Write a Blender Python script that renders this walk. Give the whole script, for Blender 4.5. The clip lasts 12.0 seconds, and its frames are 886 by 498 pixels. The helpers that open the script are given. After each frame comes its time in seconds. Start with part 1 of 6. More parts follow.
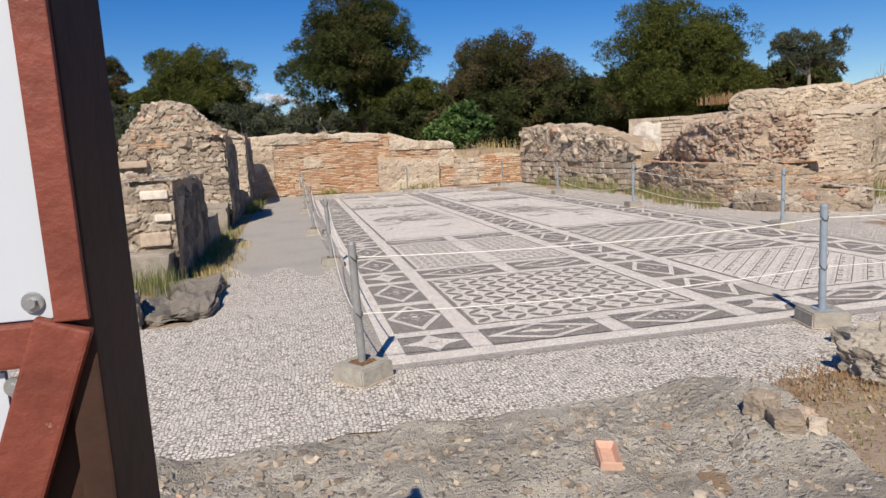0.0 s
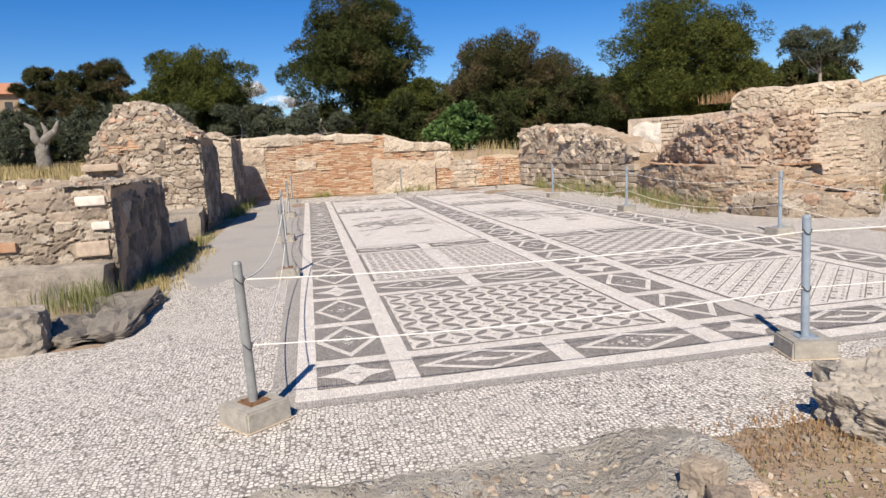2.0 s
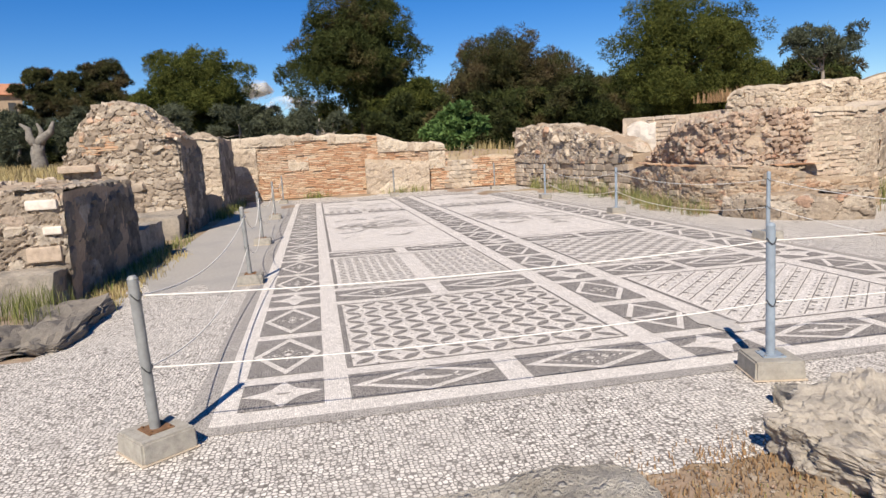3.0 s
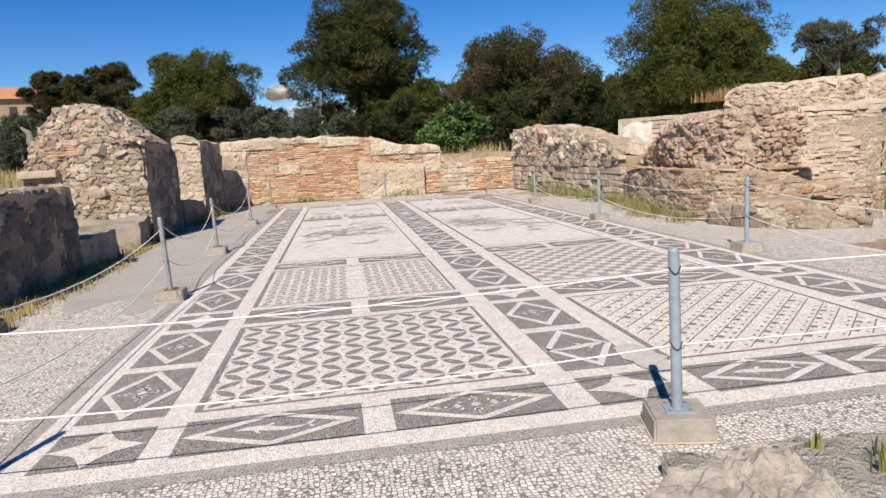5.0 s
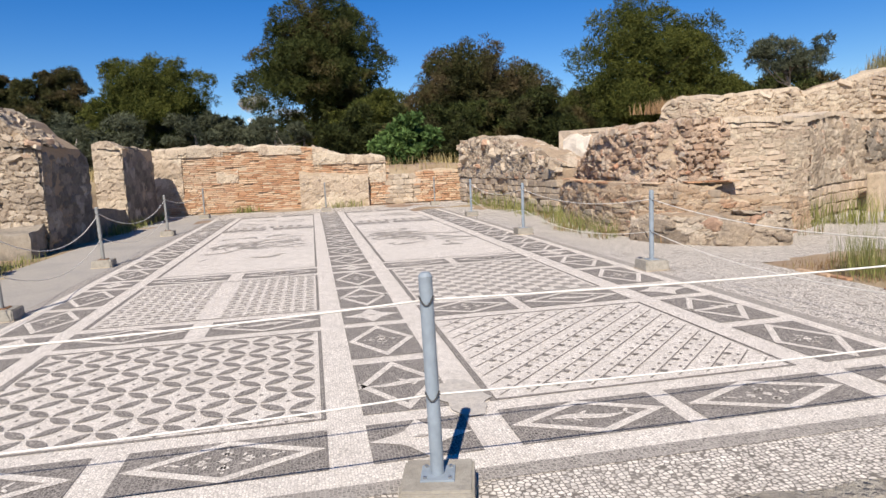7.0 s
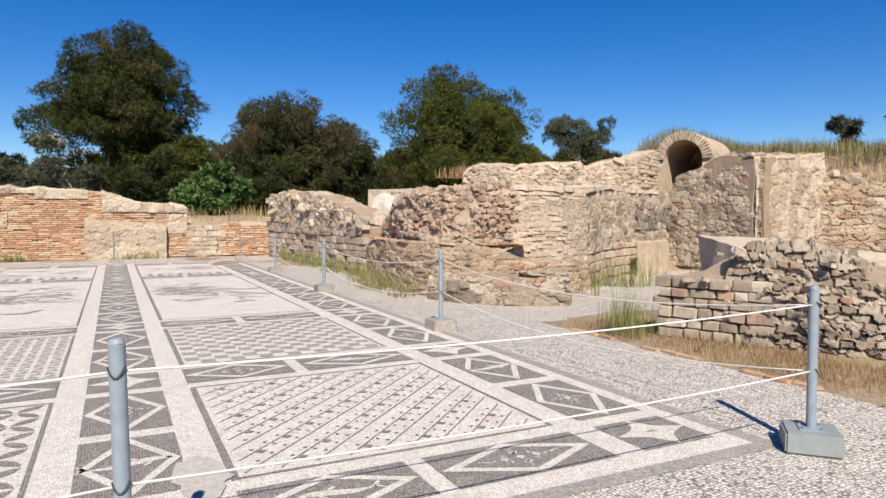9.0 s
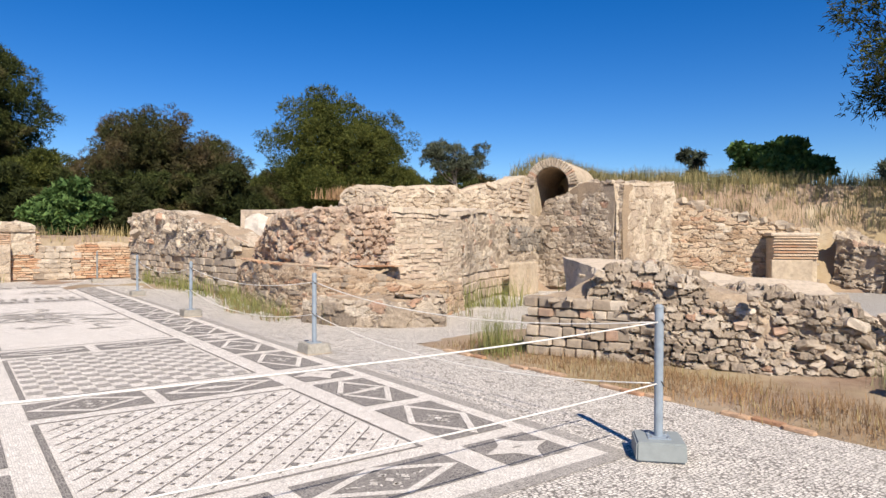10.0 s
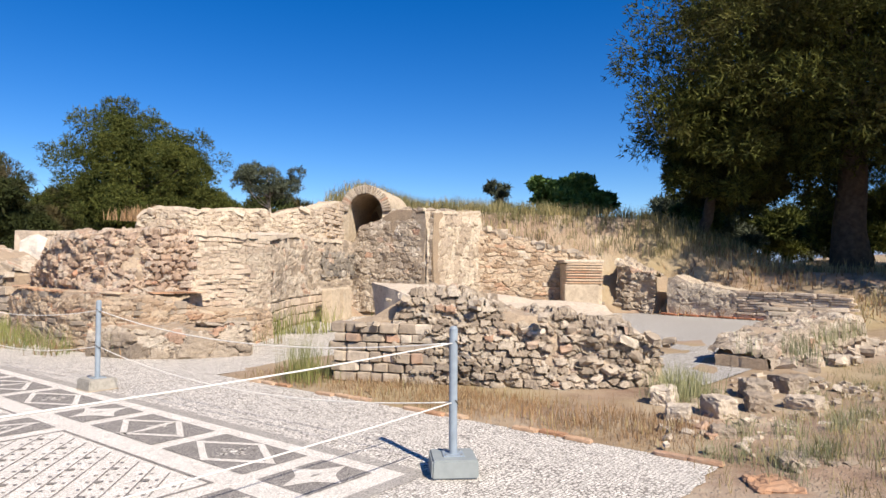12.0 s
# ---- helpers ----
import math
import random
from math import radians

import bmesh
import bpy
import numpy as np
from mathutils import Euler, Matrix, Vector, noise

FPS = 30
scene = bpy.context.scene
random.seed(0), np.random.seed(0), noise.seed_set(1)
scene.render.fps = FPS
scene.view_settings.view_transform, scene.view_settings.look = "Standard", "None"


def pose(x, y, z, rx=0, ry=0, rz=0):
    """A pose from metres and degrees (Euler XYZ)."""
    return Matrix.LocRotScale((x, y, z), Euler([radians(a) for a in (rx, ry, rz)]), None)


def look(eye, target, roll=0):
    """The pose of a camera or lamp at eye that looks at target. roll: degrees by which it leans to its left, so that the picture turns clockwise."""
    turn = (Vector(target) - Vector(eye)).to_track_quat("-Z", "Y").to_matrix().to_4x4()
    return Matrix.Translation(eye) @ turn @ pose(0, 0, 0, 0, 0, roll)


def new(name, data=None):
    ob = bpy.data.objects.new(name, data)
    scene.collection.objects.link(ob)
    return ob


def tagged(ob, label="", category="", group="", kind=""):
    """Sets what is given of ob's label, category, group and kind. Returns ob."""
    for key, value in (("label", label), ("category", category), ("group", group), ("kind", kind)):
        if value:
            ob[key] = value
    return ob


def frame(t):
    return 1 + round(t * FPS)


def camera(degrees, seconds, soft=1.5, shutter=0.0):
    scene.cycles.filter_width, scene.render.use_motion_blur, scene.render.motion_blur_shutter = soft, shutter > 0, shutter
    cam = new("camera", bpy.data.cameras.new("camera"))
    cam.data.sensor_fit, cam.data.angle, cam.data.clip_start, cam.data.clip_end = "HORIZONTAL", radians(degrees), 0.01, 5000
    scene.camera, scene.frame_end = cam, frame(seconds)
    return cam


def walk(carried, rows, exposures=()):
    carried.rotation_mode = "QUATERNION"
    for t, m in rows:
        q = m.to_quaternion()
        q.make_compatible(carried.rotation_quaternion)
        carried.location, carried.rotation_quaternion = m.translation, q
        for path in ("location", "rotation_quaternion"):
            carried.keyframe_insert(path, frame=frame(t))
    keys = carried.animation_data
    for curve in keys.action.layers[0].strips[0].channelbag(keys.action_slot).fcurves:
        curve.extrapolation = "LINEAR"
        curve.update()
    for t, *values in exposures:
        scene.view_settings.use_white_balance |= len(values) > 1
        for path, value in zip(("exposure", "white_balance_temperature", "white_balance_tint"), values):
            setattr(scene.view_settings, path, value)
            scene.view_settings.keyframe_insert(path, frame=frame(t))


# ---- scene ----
cam = camera(67.6, 12.0)
PATH = [
    (0, (-0.009, 0.03, 1.67), (0.406, 1.963, 1.369), -3.0),
    (0.5, (0.183, 0.131, 1.671), (0.559, 2.073, 1.378), -3.1),
    (1, (0.374, 0.264, 1.669), (0.751, 2.206, 1.377), -3.1),
    (1.5, (0.58, 0.474, 1.668), (0.959, 2.415, 1.371), -3.1),
    (2, (0.814, 0.624, 1.64), (1.193, 2.565, 1.345), -3.1),
    (2.5, (1.116, 0.728, 1.666), (1.485, 2.671, 1.37), -3.2),
    (3, (1.382, 0.904, 1.631), (1.742, 2.849, 1.336), -3.2),
    (3.2, (1.48, 0.999, 1.628), (1.844, 2.944, 1.335), -3.1),
    (4.8, (2.446, 1.437, 1.624), (2.744, 3.393, 1.337), -3.4),
    (5, (2.562, 1.498, 1.611), (2.86, 3.455, 1.324), -3.4),
    (5.5, (2.883, 1.622, 1.591), (3.18, 3.58, 1.31), -3.4),
    (6, (3.185, 1.811, 1.523), (3.491, 3.769, 1.251), -3.3),
    (6.5, (3.514, 1.954, 1.49), (3.848, 3.908, 1.228), -3.1),
    (6.7, (3.663, 1.985, 1.49), (4.009, 3.938, 1.231), -3.0),
    (8.3, (4.287, 2.162, 1.476), (4.954, 4.04, 1.319), -0.6),
    (8.5, (4.292, 2.153, 1.468), (5.025, 4.009, 1.341), -0.6),
    (9, (4.306, 2.13, 1.472), (5.196, 3.918, 1.376), -0.1),
    (9.5, (4.338, 2.095, 1.474), (5.396, 3.791, 1.416), 0.1),
    (10, (4.345, 2.072, 1.482), (5.545, 3.672, 1.451), 0.2),
    (10.5, (4.358, 2.062, 1.481), (5.665, 3.575, 1.476), 0.3),
    (11, (4.377, 2.048, 1.478), (5.781, 3.473, 1.491), 0.4),
    (11.5, (4.400, 2.02, 1.476), (5.897, 3.345, 1.514), 0.4),
    (12, (4.430, 1.975, 1.468), (6.017, 3.193, 1.519), 0.4),
]
walk(cam, [(t, look(eye, target, roll)) for t, eye, target, roll in PATH], [(0, 0.32), (0.5, 0.38), (1.5, 0.56), (6.5, 0.54), (9, 0.59), (12, 0.83)])

# ---- sky, sun ----
SUN_EL, SUN_FROM = radians(43), (-0.345, -0.94)
world = bpy.data.worlds.new("sky")
scene.world = world
world.use_nodes = True
wn = world.node_tree.nodes
sky = wn.new("ShaderNodeTexSky")
sky.sky_type, sky.sun_disc = "NISHITA", False
sky.sun_elevation, sky.sun_rotation = SUN_EL, math.atan2(SUN_FROM[0], SUN_FROM[1])
sky.altitude, sky.air_density, sky.dust_density, sky.ozone_density = 1000, 1.0, 0.0, 4.0
sat = wn.new("ShaderNodeHueSaturation")
sat.inputs["Saturation"].default_value = 1.39
sat.inputs["Hue"].default_value = 0.512
world.node_tree.links.new(sky.outputs[0], sat.inputs["Color"])
world.node_tree.links.new(sat.outputs[0], wn["Background"].inputs[0])
wn["Background"].inputs[1].default_value = 0.075
sun_data = bpy.data.lights.new("sun", "SUN")
sun_data.energy, sun_data.angle, sun_data.color = 4.6, radians(0.53), (1.0, 0.92, 0.80)
sun = new("sun", sun_data)
sun.matrix_world = look((SUN_FROM[0] * 40, SUN_FROM[1] * 40, 40 * math.tan(SUN_EL)), (0, 0, 0))

# ---- materials ----
def nodes_of(name, rough=0.85, metal=0.0):
    m = bpy.data.materials.new(name)
    m.use_nodes = True
    nt = m.node_tree
    b = nt.nodes["Principled BSDF"]
    b.inputs["Roughness"].default_value = rough
    b.inputs["Metallic"].default_value = metal
    b.inputs["Specular IOR Level"].default_value = 0.25
    return m, nt, b


def node(nt, kind, **values):
    n = nt.nodes.new(kind)
    for k, v in values.items():
        n.inputs[k.replace("_", " ")].default_value = v
    return n


def coords(nt):
    g = nt.nodes.new("ShaderNodeNewGeometry")
    return g.outputs["Position"]


def noise_tex(nt, scale, detail=6, rough=0.6, vec=None):
    n = node(nt, "ShaderNodeTexNoise", Scale=scale, Detail=detail, Roughness=rough)
    nt.links.new(vec if vec else coords(nt), n.inputs["Vector"])
    return n.outputs["Fac"]


def ramp(nt, fac, stops):
    r = nt.nodes.new("ShaderNodeValToRGB")
    while len(r.color_ramp.elements) < len(stops):
        r.color_ramp.elements.new(0.5)
    for e, (p, c) in zip(r.color_ramp.elements, stops):
        e.position, e.color = p, (*c, 1)
    nt.links.new(fac, r.inputs[0])
    return r.outputs[0]


def mixed(nt, kind, fac, a, b):
    m = nt.nodes.new("ShaderNodeMix")
    m.data_type, m.blend_type = "RGBA", kind
    for sock, v in ((m.inputs[0], fac), (m.inputs[6], a), (m.inputs[7], b)):
        if isinstance(v, (int, float)):
            sock.default_value = v
        elif isinstance(v, tuple):
            sock.default_value = (*v, 1)
        else:
            nt.links.new(v, sock)
    return m.outputs[2]


def arith(nt, op, a, b=0.5):
    m = nt.nodes.new("ShaderNodeMath")
    m.operation = op
    for sock, v in zip(m.inputs, (a, b)):
        if isinstance(v, (int, float)):
            sock.default_value = v
        else:
            nt.links.new(v, sock)
    return m.outputs[0]


def bump(nt, b, height, strength=0.5, dist=0.02):
    n = node(nt, "ShaderNodeBump", Strength=strength, Distance=dist)
    nt.links.new(height, n.inputs["Height"])
    nt.links.new(n.outputs[0], b.inputs["Normal"])


def piece_random(nt):
    o = nt.nodes.new("ShaderNodeObjectInfo").outputs["Random"]
    i = nt.nodes.new("ShaderNodeNewGeometry").outputs["Random Per Island"]
    return arith(nt, "FRACT", arith(nt, "ADD", o, i))


def weathered(stops):
    """Take fresh stone colours down to their exposed, greyer tone."""
    return [(p, (c[0] * 0.91, c[1] * 0.885, c[2] * 0.855)) for p, c in stops]


def stone_material(name, stops, grain=14, stain=1.6, dark=(0.17, 0.145, 0.12), stain_amount=0.55, bumpy=0.7, rough=0.92):
    """Weathered stone: a hue for each piece, grain, lichen stains in patches."""
    m, nt, b = nodes_of(name, rough)
    base = ramp(nt, piece_random(nt), weathered(stops))
    g = noise_tex(nt, grain, 8, 0.7)
    c = mixed(nt, "MULTIPLY", 0.75, base, ramp(nt, g, [(0.25, (0.45, 0.43, 0.41)), (0.5, (0.9, 0.88, 0.86)), (0.75, (1.2, 1.18, 1.12))]))
    s = noise_tex(nt, stain, 5, 0.65)
    mask = ramp(nt, s, [(0.47, (0, 0, 0)), (0.68, (1, 1, 1))])
    c = mixed(nt, "MIX", arith(nt, "MULTIPLY", mask, stain_amount), c, dark)
    nt.links.new(c, b.inputs["Base Color"])
    h = arith(nt, "ADD", noise_tex(nt, grain * 0.8, 8, 0.7), arith(nt, "MULTIPLY", noise_tex(nt, grain * 5, 4, 0.6), 0.3))
    bump(nt, b, h, bumpy, 0.03)
    return m


def tile_material(name, colour, joint, size, spread=0.25, worn=0.35, wave=0.0):
    """Small stone cubes set in mortar, with worn and stained patches."""
    m, nt, b = nodes_of(name, 0.9)
    p = coords(nt)
    warp = nt.nodes.new("ShaderNodeVectorMath")
    warp.operation = "MULTIPLY_ADD"
    n = node(nt, "ShaderNodeTexNoise", Scale=2.2, Detail=2)
    nt.links.new(p, n.inputs["Vector"])
    nt.links.new(n.outputs["Color"], warp.inputs[0])
    warp.inputs[1].default_value = (wave, wave, 0)
    nt.links.new(p, warp.inputs[2])
    v = node(nt, "ShaderNodeTexVoronoi", Scale=1 / size, Randomness=0.55)
    v.feature = "DISTANCE_TO_EDGE"
    cells = node(nt, "ShaderNodeTexVoronoi", Scale=1 / size, Randomness=0.55)
    flat = node(nt, "ShaderNodeMapping")
    flat.inputs["Scale"].default_value = (1, 1, 0)
    nt.links.new(warp.outputs[0], flat.inputs["Vector"])
    for t in (v, cells):
        nt.links.new(flat.outputs[0], t.inputs["Vector"])
    edge = ramp(nt, v.outputs["Distance"], [(0.04, (0, 0, 0)), (0.17, (1, 1, 1))])
    sep = nt.nodes.new("ShaderNodeSeparateColor")
    nt.links.new(cells.outputs["Color"], sep.inputs[0])
    tint = ramp(nt, sep.outputs[0], [(0.0, tuple(c * (1 - spread) for c in colour)), (1.0, tuple(min(1, c * (1 + spread)) for c in colour))])
    c = mixed(nt, "MIX", edge, joint, tint)
    big = noise_tex(nt, 0.9, 6, 0.65)
    c = mixed(nt, "MIX", arith(nt, "MULTIPLY", ramp(nt, big, [(0.45, (0, 0, 0)), (0.7, (1, 1, 1))]), worn), c, tuple(0.5 * (a + d) * 1.0 for a, d in zip(colour, (0.36, 0.33, 0.29))))
    c = mixed(nt, "MULTIPLY", 0.36, c, ramp(nt, noise_tex(nt, 5, 6, 0.7), [(0.3, (0.6, 0.58, 0.56)), (0.65, (1.1, 1.1, 1.1))]))
    nt.links.new(c, b.inputs["Base Color"])
    bump(nt, b, arith(nt, "ADD", edge, arith(nt, "MULTIPLY", noise_tex(nt, 30, 4), 0.6)), 0.35, 0.006)
    return m


def plain_material(name, colour, rough=0.6, metal=0.0, vary=0.25, scale=9, bumpy=0.15, wear=None, wear_at=(0.6, 0.72)):
    m, nt, b = nodes_of(name, rough, metal)
    c = mixed(nt, "MULTIPLY", 1.0, colour, ramp(nt, noise_tex(nt, scale, 7, 0.65), [(0.3, (1 - vary,) * 3), (0.7, (1 + vary,) * 3)]))
    if wear:
        c = mixed(nt, "MIX", ramp(nt, noise_tex(nt, scale * 1.7, 8, 0.7), [(wear_at[0], (0, 0, 0)), (wear_at[1], (1, 1, 1))]), c, wear)
    nt.links.new(c, b.inputs["Base Color"])
    bump(nt, b, noise_tex(nt, scale * 4, 6), bumpy, 0.01)
    return m


def leaf_material(name, dark, light, brown=None, amount=0.0):
    m, nt, b = nodes_of(name, 0.65)
    c = ramp(nt, nt.nodes.new("ShaderNodeNewGeometry").outputs["Random Per Island"], [(0.0, dark), (1.0, light)])
    patch = noise_tex(nt, 0.5, 4)
    c = mixed(nt, "MULTIPLY", 0.6, c, ramp(nt, patch, [(0.35, (0.55, 0.6, 0.6)), (0.65, (1.3, 1.25, 1.1))]))
    if brown:
        c = mixed(nt, "MIX", arith(nt, "MULTIPLY", ramp(nt, noise_tex(nt, 0.35, 3), [(0.5, (0, 0, 0)), (0.62, (1, 1, 1))]), amount), c, brown)
    nt.links.new(c, b.inputs["Base Color"])
    b.inputs["Specular IOR Level"].default_value = 0.08
    tr = nt.nodes.new("ShaderNodeBsdfTranslucent")
    nt.links.new(c, tr.inputs[0])
    mix = nt.nodes.new("ShaderNodeMixShader")
    mix.inputs[0].default_value = 0.16
    nt.links.new(b.outputs[0], mix.inputs[1])
    nt.links.new(tr.outputs[0], mix.inputs[2])
    nt.links.new(mix.outputs[0], nt.nodes["Material Output"].inputs[0])
    return m


def ground_material():
    m, nt, b = nodes_of("dry earth and gravel", 0.95)
    soil = ramp(nt, noise_tex(nt, 1.3, 8, 0.7), [(0.3, (0.21, 0.13, 0.085)), (0.5, (0.33, 0.235, 0.165)), (0.7, (0.42, 0.34, 0.25))])
    straw = ramp(nt, noise_tex(nt, 0.22, 4), [(0.45, (0, 0, 0)), (0.62, (1, 1, 1))])
    c = mixed(nt, "MIX", arith(nt, "MULTIPLY", straw, 0.55), soil, (0.34, 0.27, 0.13))
    v = node(nt, "ShaderNodeTexVoronoi", Scale=28.0)
    nt.links.new(coords(nt), v.inputs["Vector"])
    peb = ramp(nt, v.outputs["Distance"], [(0.12, (1, 1, 1)), (0.3, (0, 0, 0))])
    c = mixed(nt, "MIX", arith(nt, "MULTIPLY", peb, 0.45), c, (0.5, 0.45, 0.38))
    nt.links.new(c, b.inputs["Base Color"])
    bump(nt, b, arith(nt, "ADD", noise_tex(nt, 9, 8, 0.7), peb), 0.8, 0.03)
    return m


def pebble_material():
    m, nt, b = nodes_of("pebbly grey conglomerate", 0.95)
    c = ramp(nt, noise_tex(nt, 2.0, 8, 0.7), [(0.3, (0.32, 0.275, 0.215)), (0.5, (0.53, 0.47, 0.385)), (0.7, (0.70, 0.63, 0.53))])
    hs = []
    for scale, amount in ((22.0, 0.75), (55.0, 0.7)):
        v = node(nt, "ShaderNodeTexVoronoi", Scale=scale)
        nt.links.new(coords(nt), v.inputs["Vector"])
        sep = nt.nodes.new("ShaderNodeSeparateColor")
        nt.links.new(v.outputs["Color"], sep.inputs[0])
        on = arith(nt, "MULTIPLY", ramp(nt, v.outputs["Distance"], [(0.25, (1, 1, 1)), (0.45, (0, 0, 0))]), ramp(nt, sep.outputs[0], [(0.45, (0, 0, 0)), (0.55, (1, 1, 1))]))
        tint = ramp(nt, sep.outputs[1], [(0.0, (0.24, 0.205, 0.175)), (0.55, (0.50, 0.45, 0.385)), (1.0, (0.72, 0.67, 0.6))])
        c = mixed(nt, "MIX", arith(nt, "MULTIPLY", on, amount), c, tint)
        hs.append(on)
    nt.links.new(c, b.inputs["Base Color"])
    bump(nt, b, arith(nt, "ADD", arith(nt, "ADD", hs[0], hs[1]), arith(nt, "MULTIPLY", noise_tex(nt, 14, 8, 0.75), 2.5)), 0.9, 0.032)
    return m


def face_material(name, stops, mortar=(0.42, 0.34, 0.265), stain_amount=0.5):
    """Mortared rubble: each stone has its own hue, mortar lies between them, darkened for dirt and crevice shade."""
    m, nt, b = nodes_of(name, 0.93)
    hue = nt.nodes.new("ShaderNodeAttribute")
    hue.attribute_name = "stone_hue"
    joint = nt.nodes.new("ShaderNodeAttribute")
    joint.attribute_name = "stone_body"
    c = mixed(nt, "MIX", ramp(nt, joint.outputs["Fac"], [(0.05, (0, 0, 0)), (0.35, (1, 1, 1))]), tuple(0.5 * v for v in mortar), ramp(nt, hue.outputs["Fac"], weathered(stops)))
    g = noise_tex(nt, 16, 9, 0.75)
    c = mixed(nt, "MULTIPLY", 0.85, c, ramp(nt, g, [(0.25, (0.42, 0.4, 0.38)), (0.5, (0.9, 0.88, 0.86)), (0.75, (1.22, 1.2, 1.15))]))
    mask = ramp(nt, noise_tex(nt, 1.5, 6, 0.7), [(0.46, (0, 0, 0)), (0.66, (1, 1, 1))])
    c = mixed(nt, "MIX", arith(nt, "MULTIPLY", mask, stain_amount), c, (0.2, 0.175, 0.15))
    nt.links.new(c, b.inputs["Base Color"])
    bump(nt, b, arith(nt, "ADD", noise_tex(nt, 13, 9, 0.75), arith(nt, "MULTIPLY", noise_tex(nt, 60, 4, 0.6), 0.4)), 1.0, 0.045)
    return m


PINKS = [(0.0, (0.40, 0.29, 0.22)), (0.35, (0.56, 0.42, 0.32)), (0.7, (0.64, 0.51, 0.40)), (0.9, (0.54, 0.47, 0.40)), (1.0, (0.54, 0.31, 0.21))]
PALES = [(0.0, (0.50, 0.41, 0.32)), (0.5, (0.63, 0.53, 0.42)), (1.0, (0.70, 0.61, 0.49))]
LIME = [(0.0, (0.34, 0.28, 0.22)), (0.3, (0.46, 0.385, 0.305)), (0.6, (0.56, 0.475, 0.38)), (0.9, (0.68, 0.60, 0.50)), (1.0, (0.52, 0.33, 0.23))]
M_STONE = stone_material("beige limestone rubble", LIME)
M_PINK = stone_material("pinkish sandstone rubble", [(0.0, (0.36, 0.25, 0.18)), (0.35, (0.55, 0.40, 0.30)), (0.7, (0.63, 0.49, 0.37)), (1.0, (0.50, 0.26, 0.17))], dark=(0.26, 0.19, 0.14), stain_amount=0.4)
M_PALE = stone_material("pale coursed limestone", [(0.0, (0.50, 0.40, 0.315)), (0.5, (0.62, 0.515, 0.41)), (1.0, (0.68, 0.585, 0.48))], dark=(0.40, 0.32, 0.25), stain_amount=0.35)
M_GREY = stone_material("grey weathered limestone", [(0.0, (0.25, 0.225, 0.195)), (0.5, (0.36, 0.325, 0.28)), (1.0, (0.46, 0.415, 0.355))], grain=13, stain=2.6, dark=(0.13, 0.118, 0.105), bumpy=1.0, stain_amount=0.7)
M_ROCK = stone_material("grey cracked sandstone", [(0.0, (0.50, 0.455, 0.39)), (1.0, (0.54, 0.49, 0.42))], grain=17, stain=5.0, dark=(0.20, 0.18, 0.155), bumpy=1.0, stain_amount=0.6)
M_BRICK = stone_material("orange roman brick", [(0.0, (0.47, 0.26, 0.155)), (0.4, (0.58, 0.37, 0.235)), (0.75, (0.65, 0.47, 0.325)), (1.0, (0.68, 0.54, 0.40))], dark=(0.54, 0.45, 0.35), stain_amount=0.6, stain=0.7, grain=20)
M_RED = stone_material("red brick tile", [(0.0, (0.42, 0.16, 0.08)), (1.0, (0.55, 0.28, 0.17))], stain_amount=0.3, grain=20)
M_MORTAR = stone_material("sandy lime mortar", [(0.0, (0.40, 0.31, 0.22)), (1.0, (0.50, 0.40, 0.30))], grain=22, dark=(0.22, 0.17, 0.13))
M_PLASTER = stone_material("old lime plaster", [(0.0, (0.54, 0.445, 0.335)), (1.0, (0.62, 0.525, 0.405))], grain=9, stain=1.6, dark=(0.32, 0.25, 0.18), stain_amount=0.6, bumpy=0.8)
M_WHITEPL = stone_material("white plaster patch", [(0.0, (0.78, 0.72, 0.64)), (1.0, (0.82, 0.76, 0.68))], grain=6, dark=(0.6, 0.5, 0.4), stain_amount=0.4, bumpy=0.3)
M_CONC = stone_material("weathered concrete", [(0.0, (0.36, 0.345, 0.31)), (1.0, (0.45, 0.43, 0.385))], grain=18, dark=(0.25, 0.22, 0.18), stain_amount=0.5, stain=5, bumpy=0.4)
M_CAP = stone_material("lime mortar capping", [(0.0, (0.60, 0.51, 0.41)), (1.0, (0.66, 0.57, 0.46))], grain=16, dark=(0.42, 0.34, 0.27), stain_amount=0.5, bumpy=0.6)
M_FLOOR = tile_material("coarse pale tessera paving", (0.70, 0.64, 0.57), (0.17, 0.15, 0.13), 0.029, 0.22, 0.35, 0.10)
M_WHITE = tile_material("white mosaic tesserae", (0.80, 0.735, 0.66), (0.45, 0.405, 0.36), 0.016, 0.16, 0.3, 0.02)
M_DARK = tile_material("dark grey mosaic tesserae", (0.14, 0.125, 0.115), (0.36, 0.325, 0.29), 0.018, 0.45, 0.25, 0.03)
M_FADED = tile_material("faded grey mosaic tesserae", (0.36, 0.325, 0.295), (0.5, 0.45, 0.4), 0.02, 0.35, 0.55, 0.03)
M_BAND = tile_material("mid grey mosaic tesserae", (0.25, 0.225, 0.205), (0.46, 0.42, 0.37), 0.02, 0.35, 0.4, 0.03)
M_CEMENT = stone_material("worn grey cement screed", [(0.0, (0.46, 0.44, 0.415)), (1.0, (0.46, 0.44, 0.415))], grain=34, stain=0.9, dark=(0.31, 0.295, 0.275), stain_amount=0.7, bumpy=0.5)
M_CEMENTP = stone_material("pale cement repair", [(0.0, (0.60, 0.57, 0.53)), (1.0, (0.60, 0.57, 0.53))], grain=30, stain=4.0, dark=(0.44, 0.41, 0.38), stain_amount=0.7, bumpy=0.4)
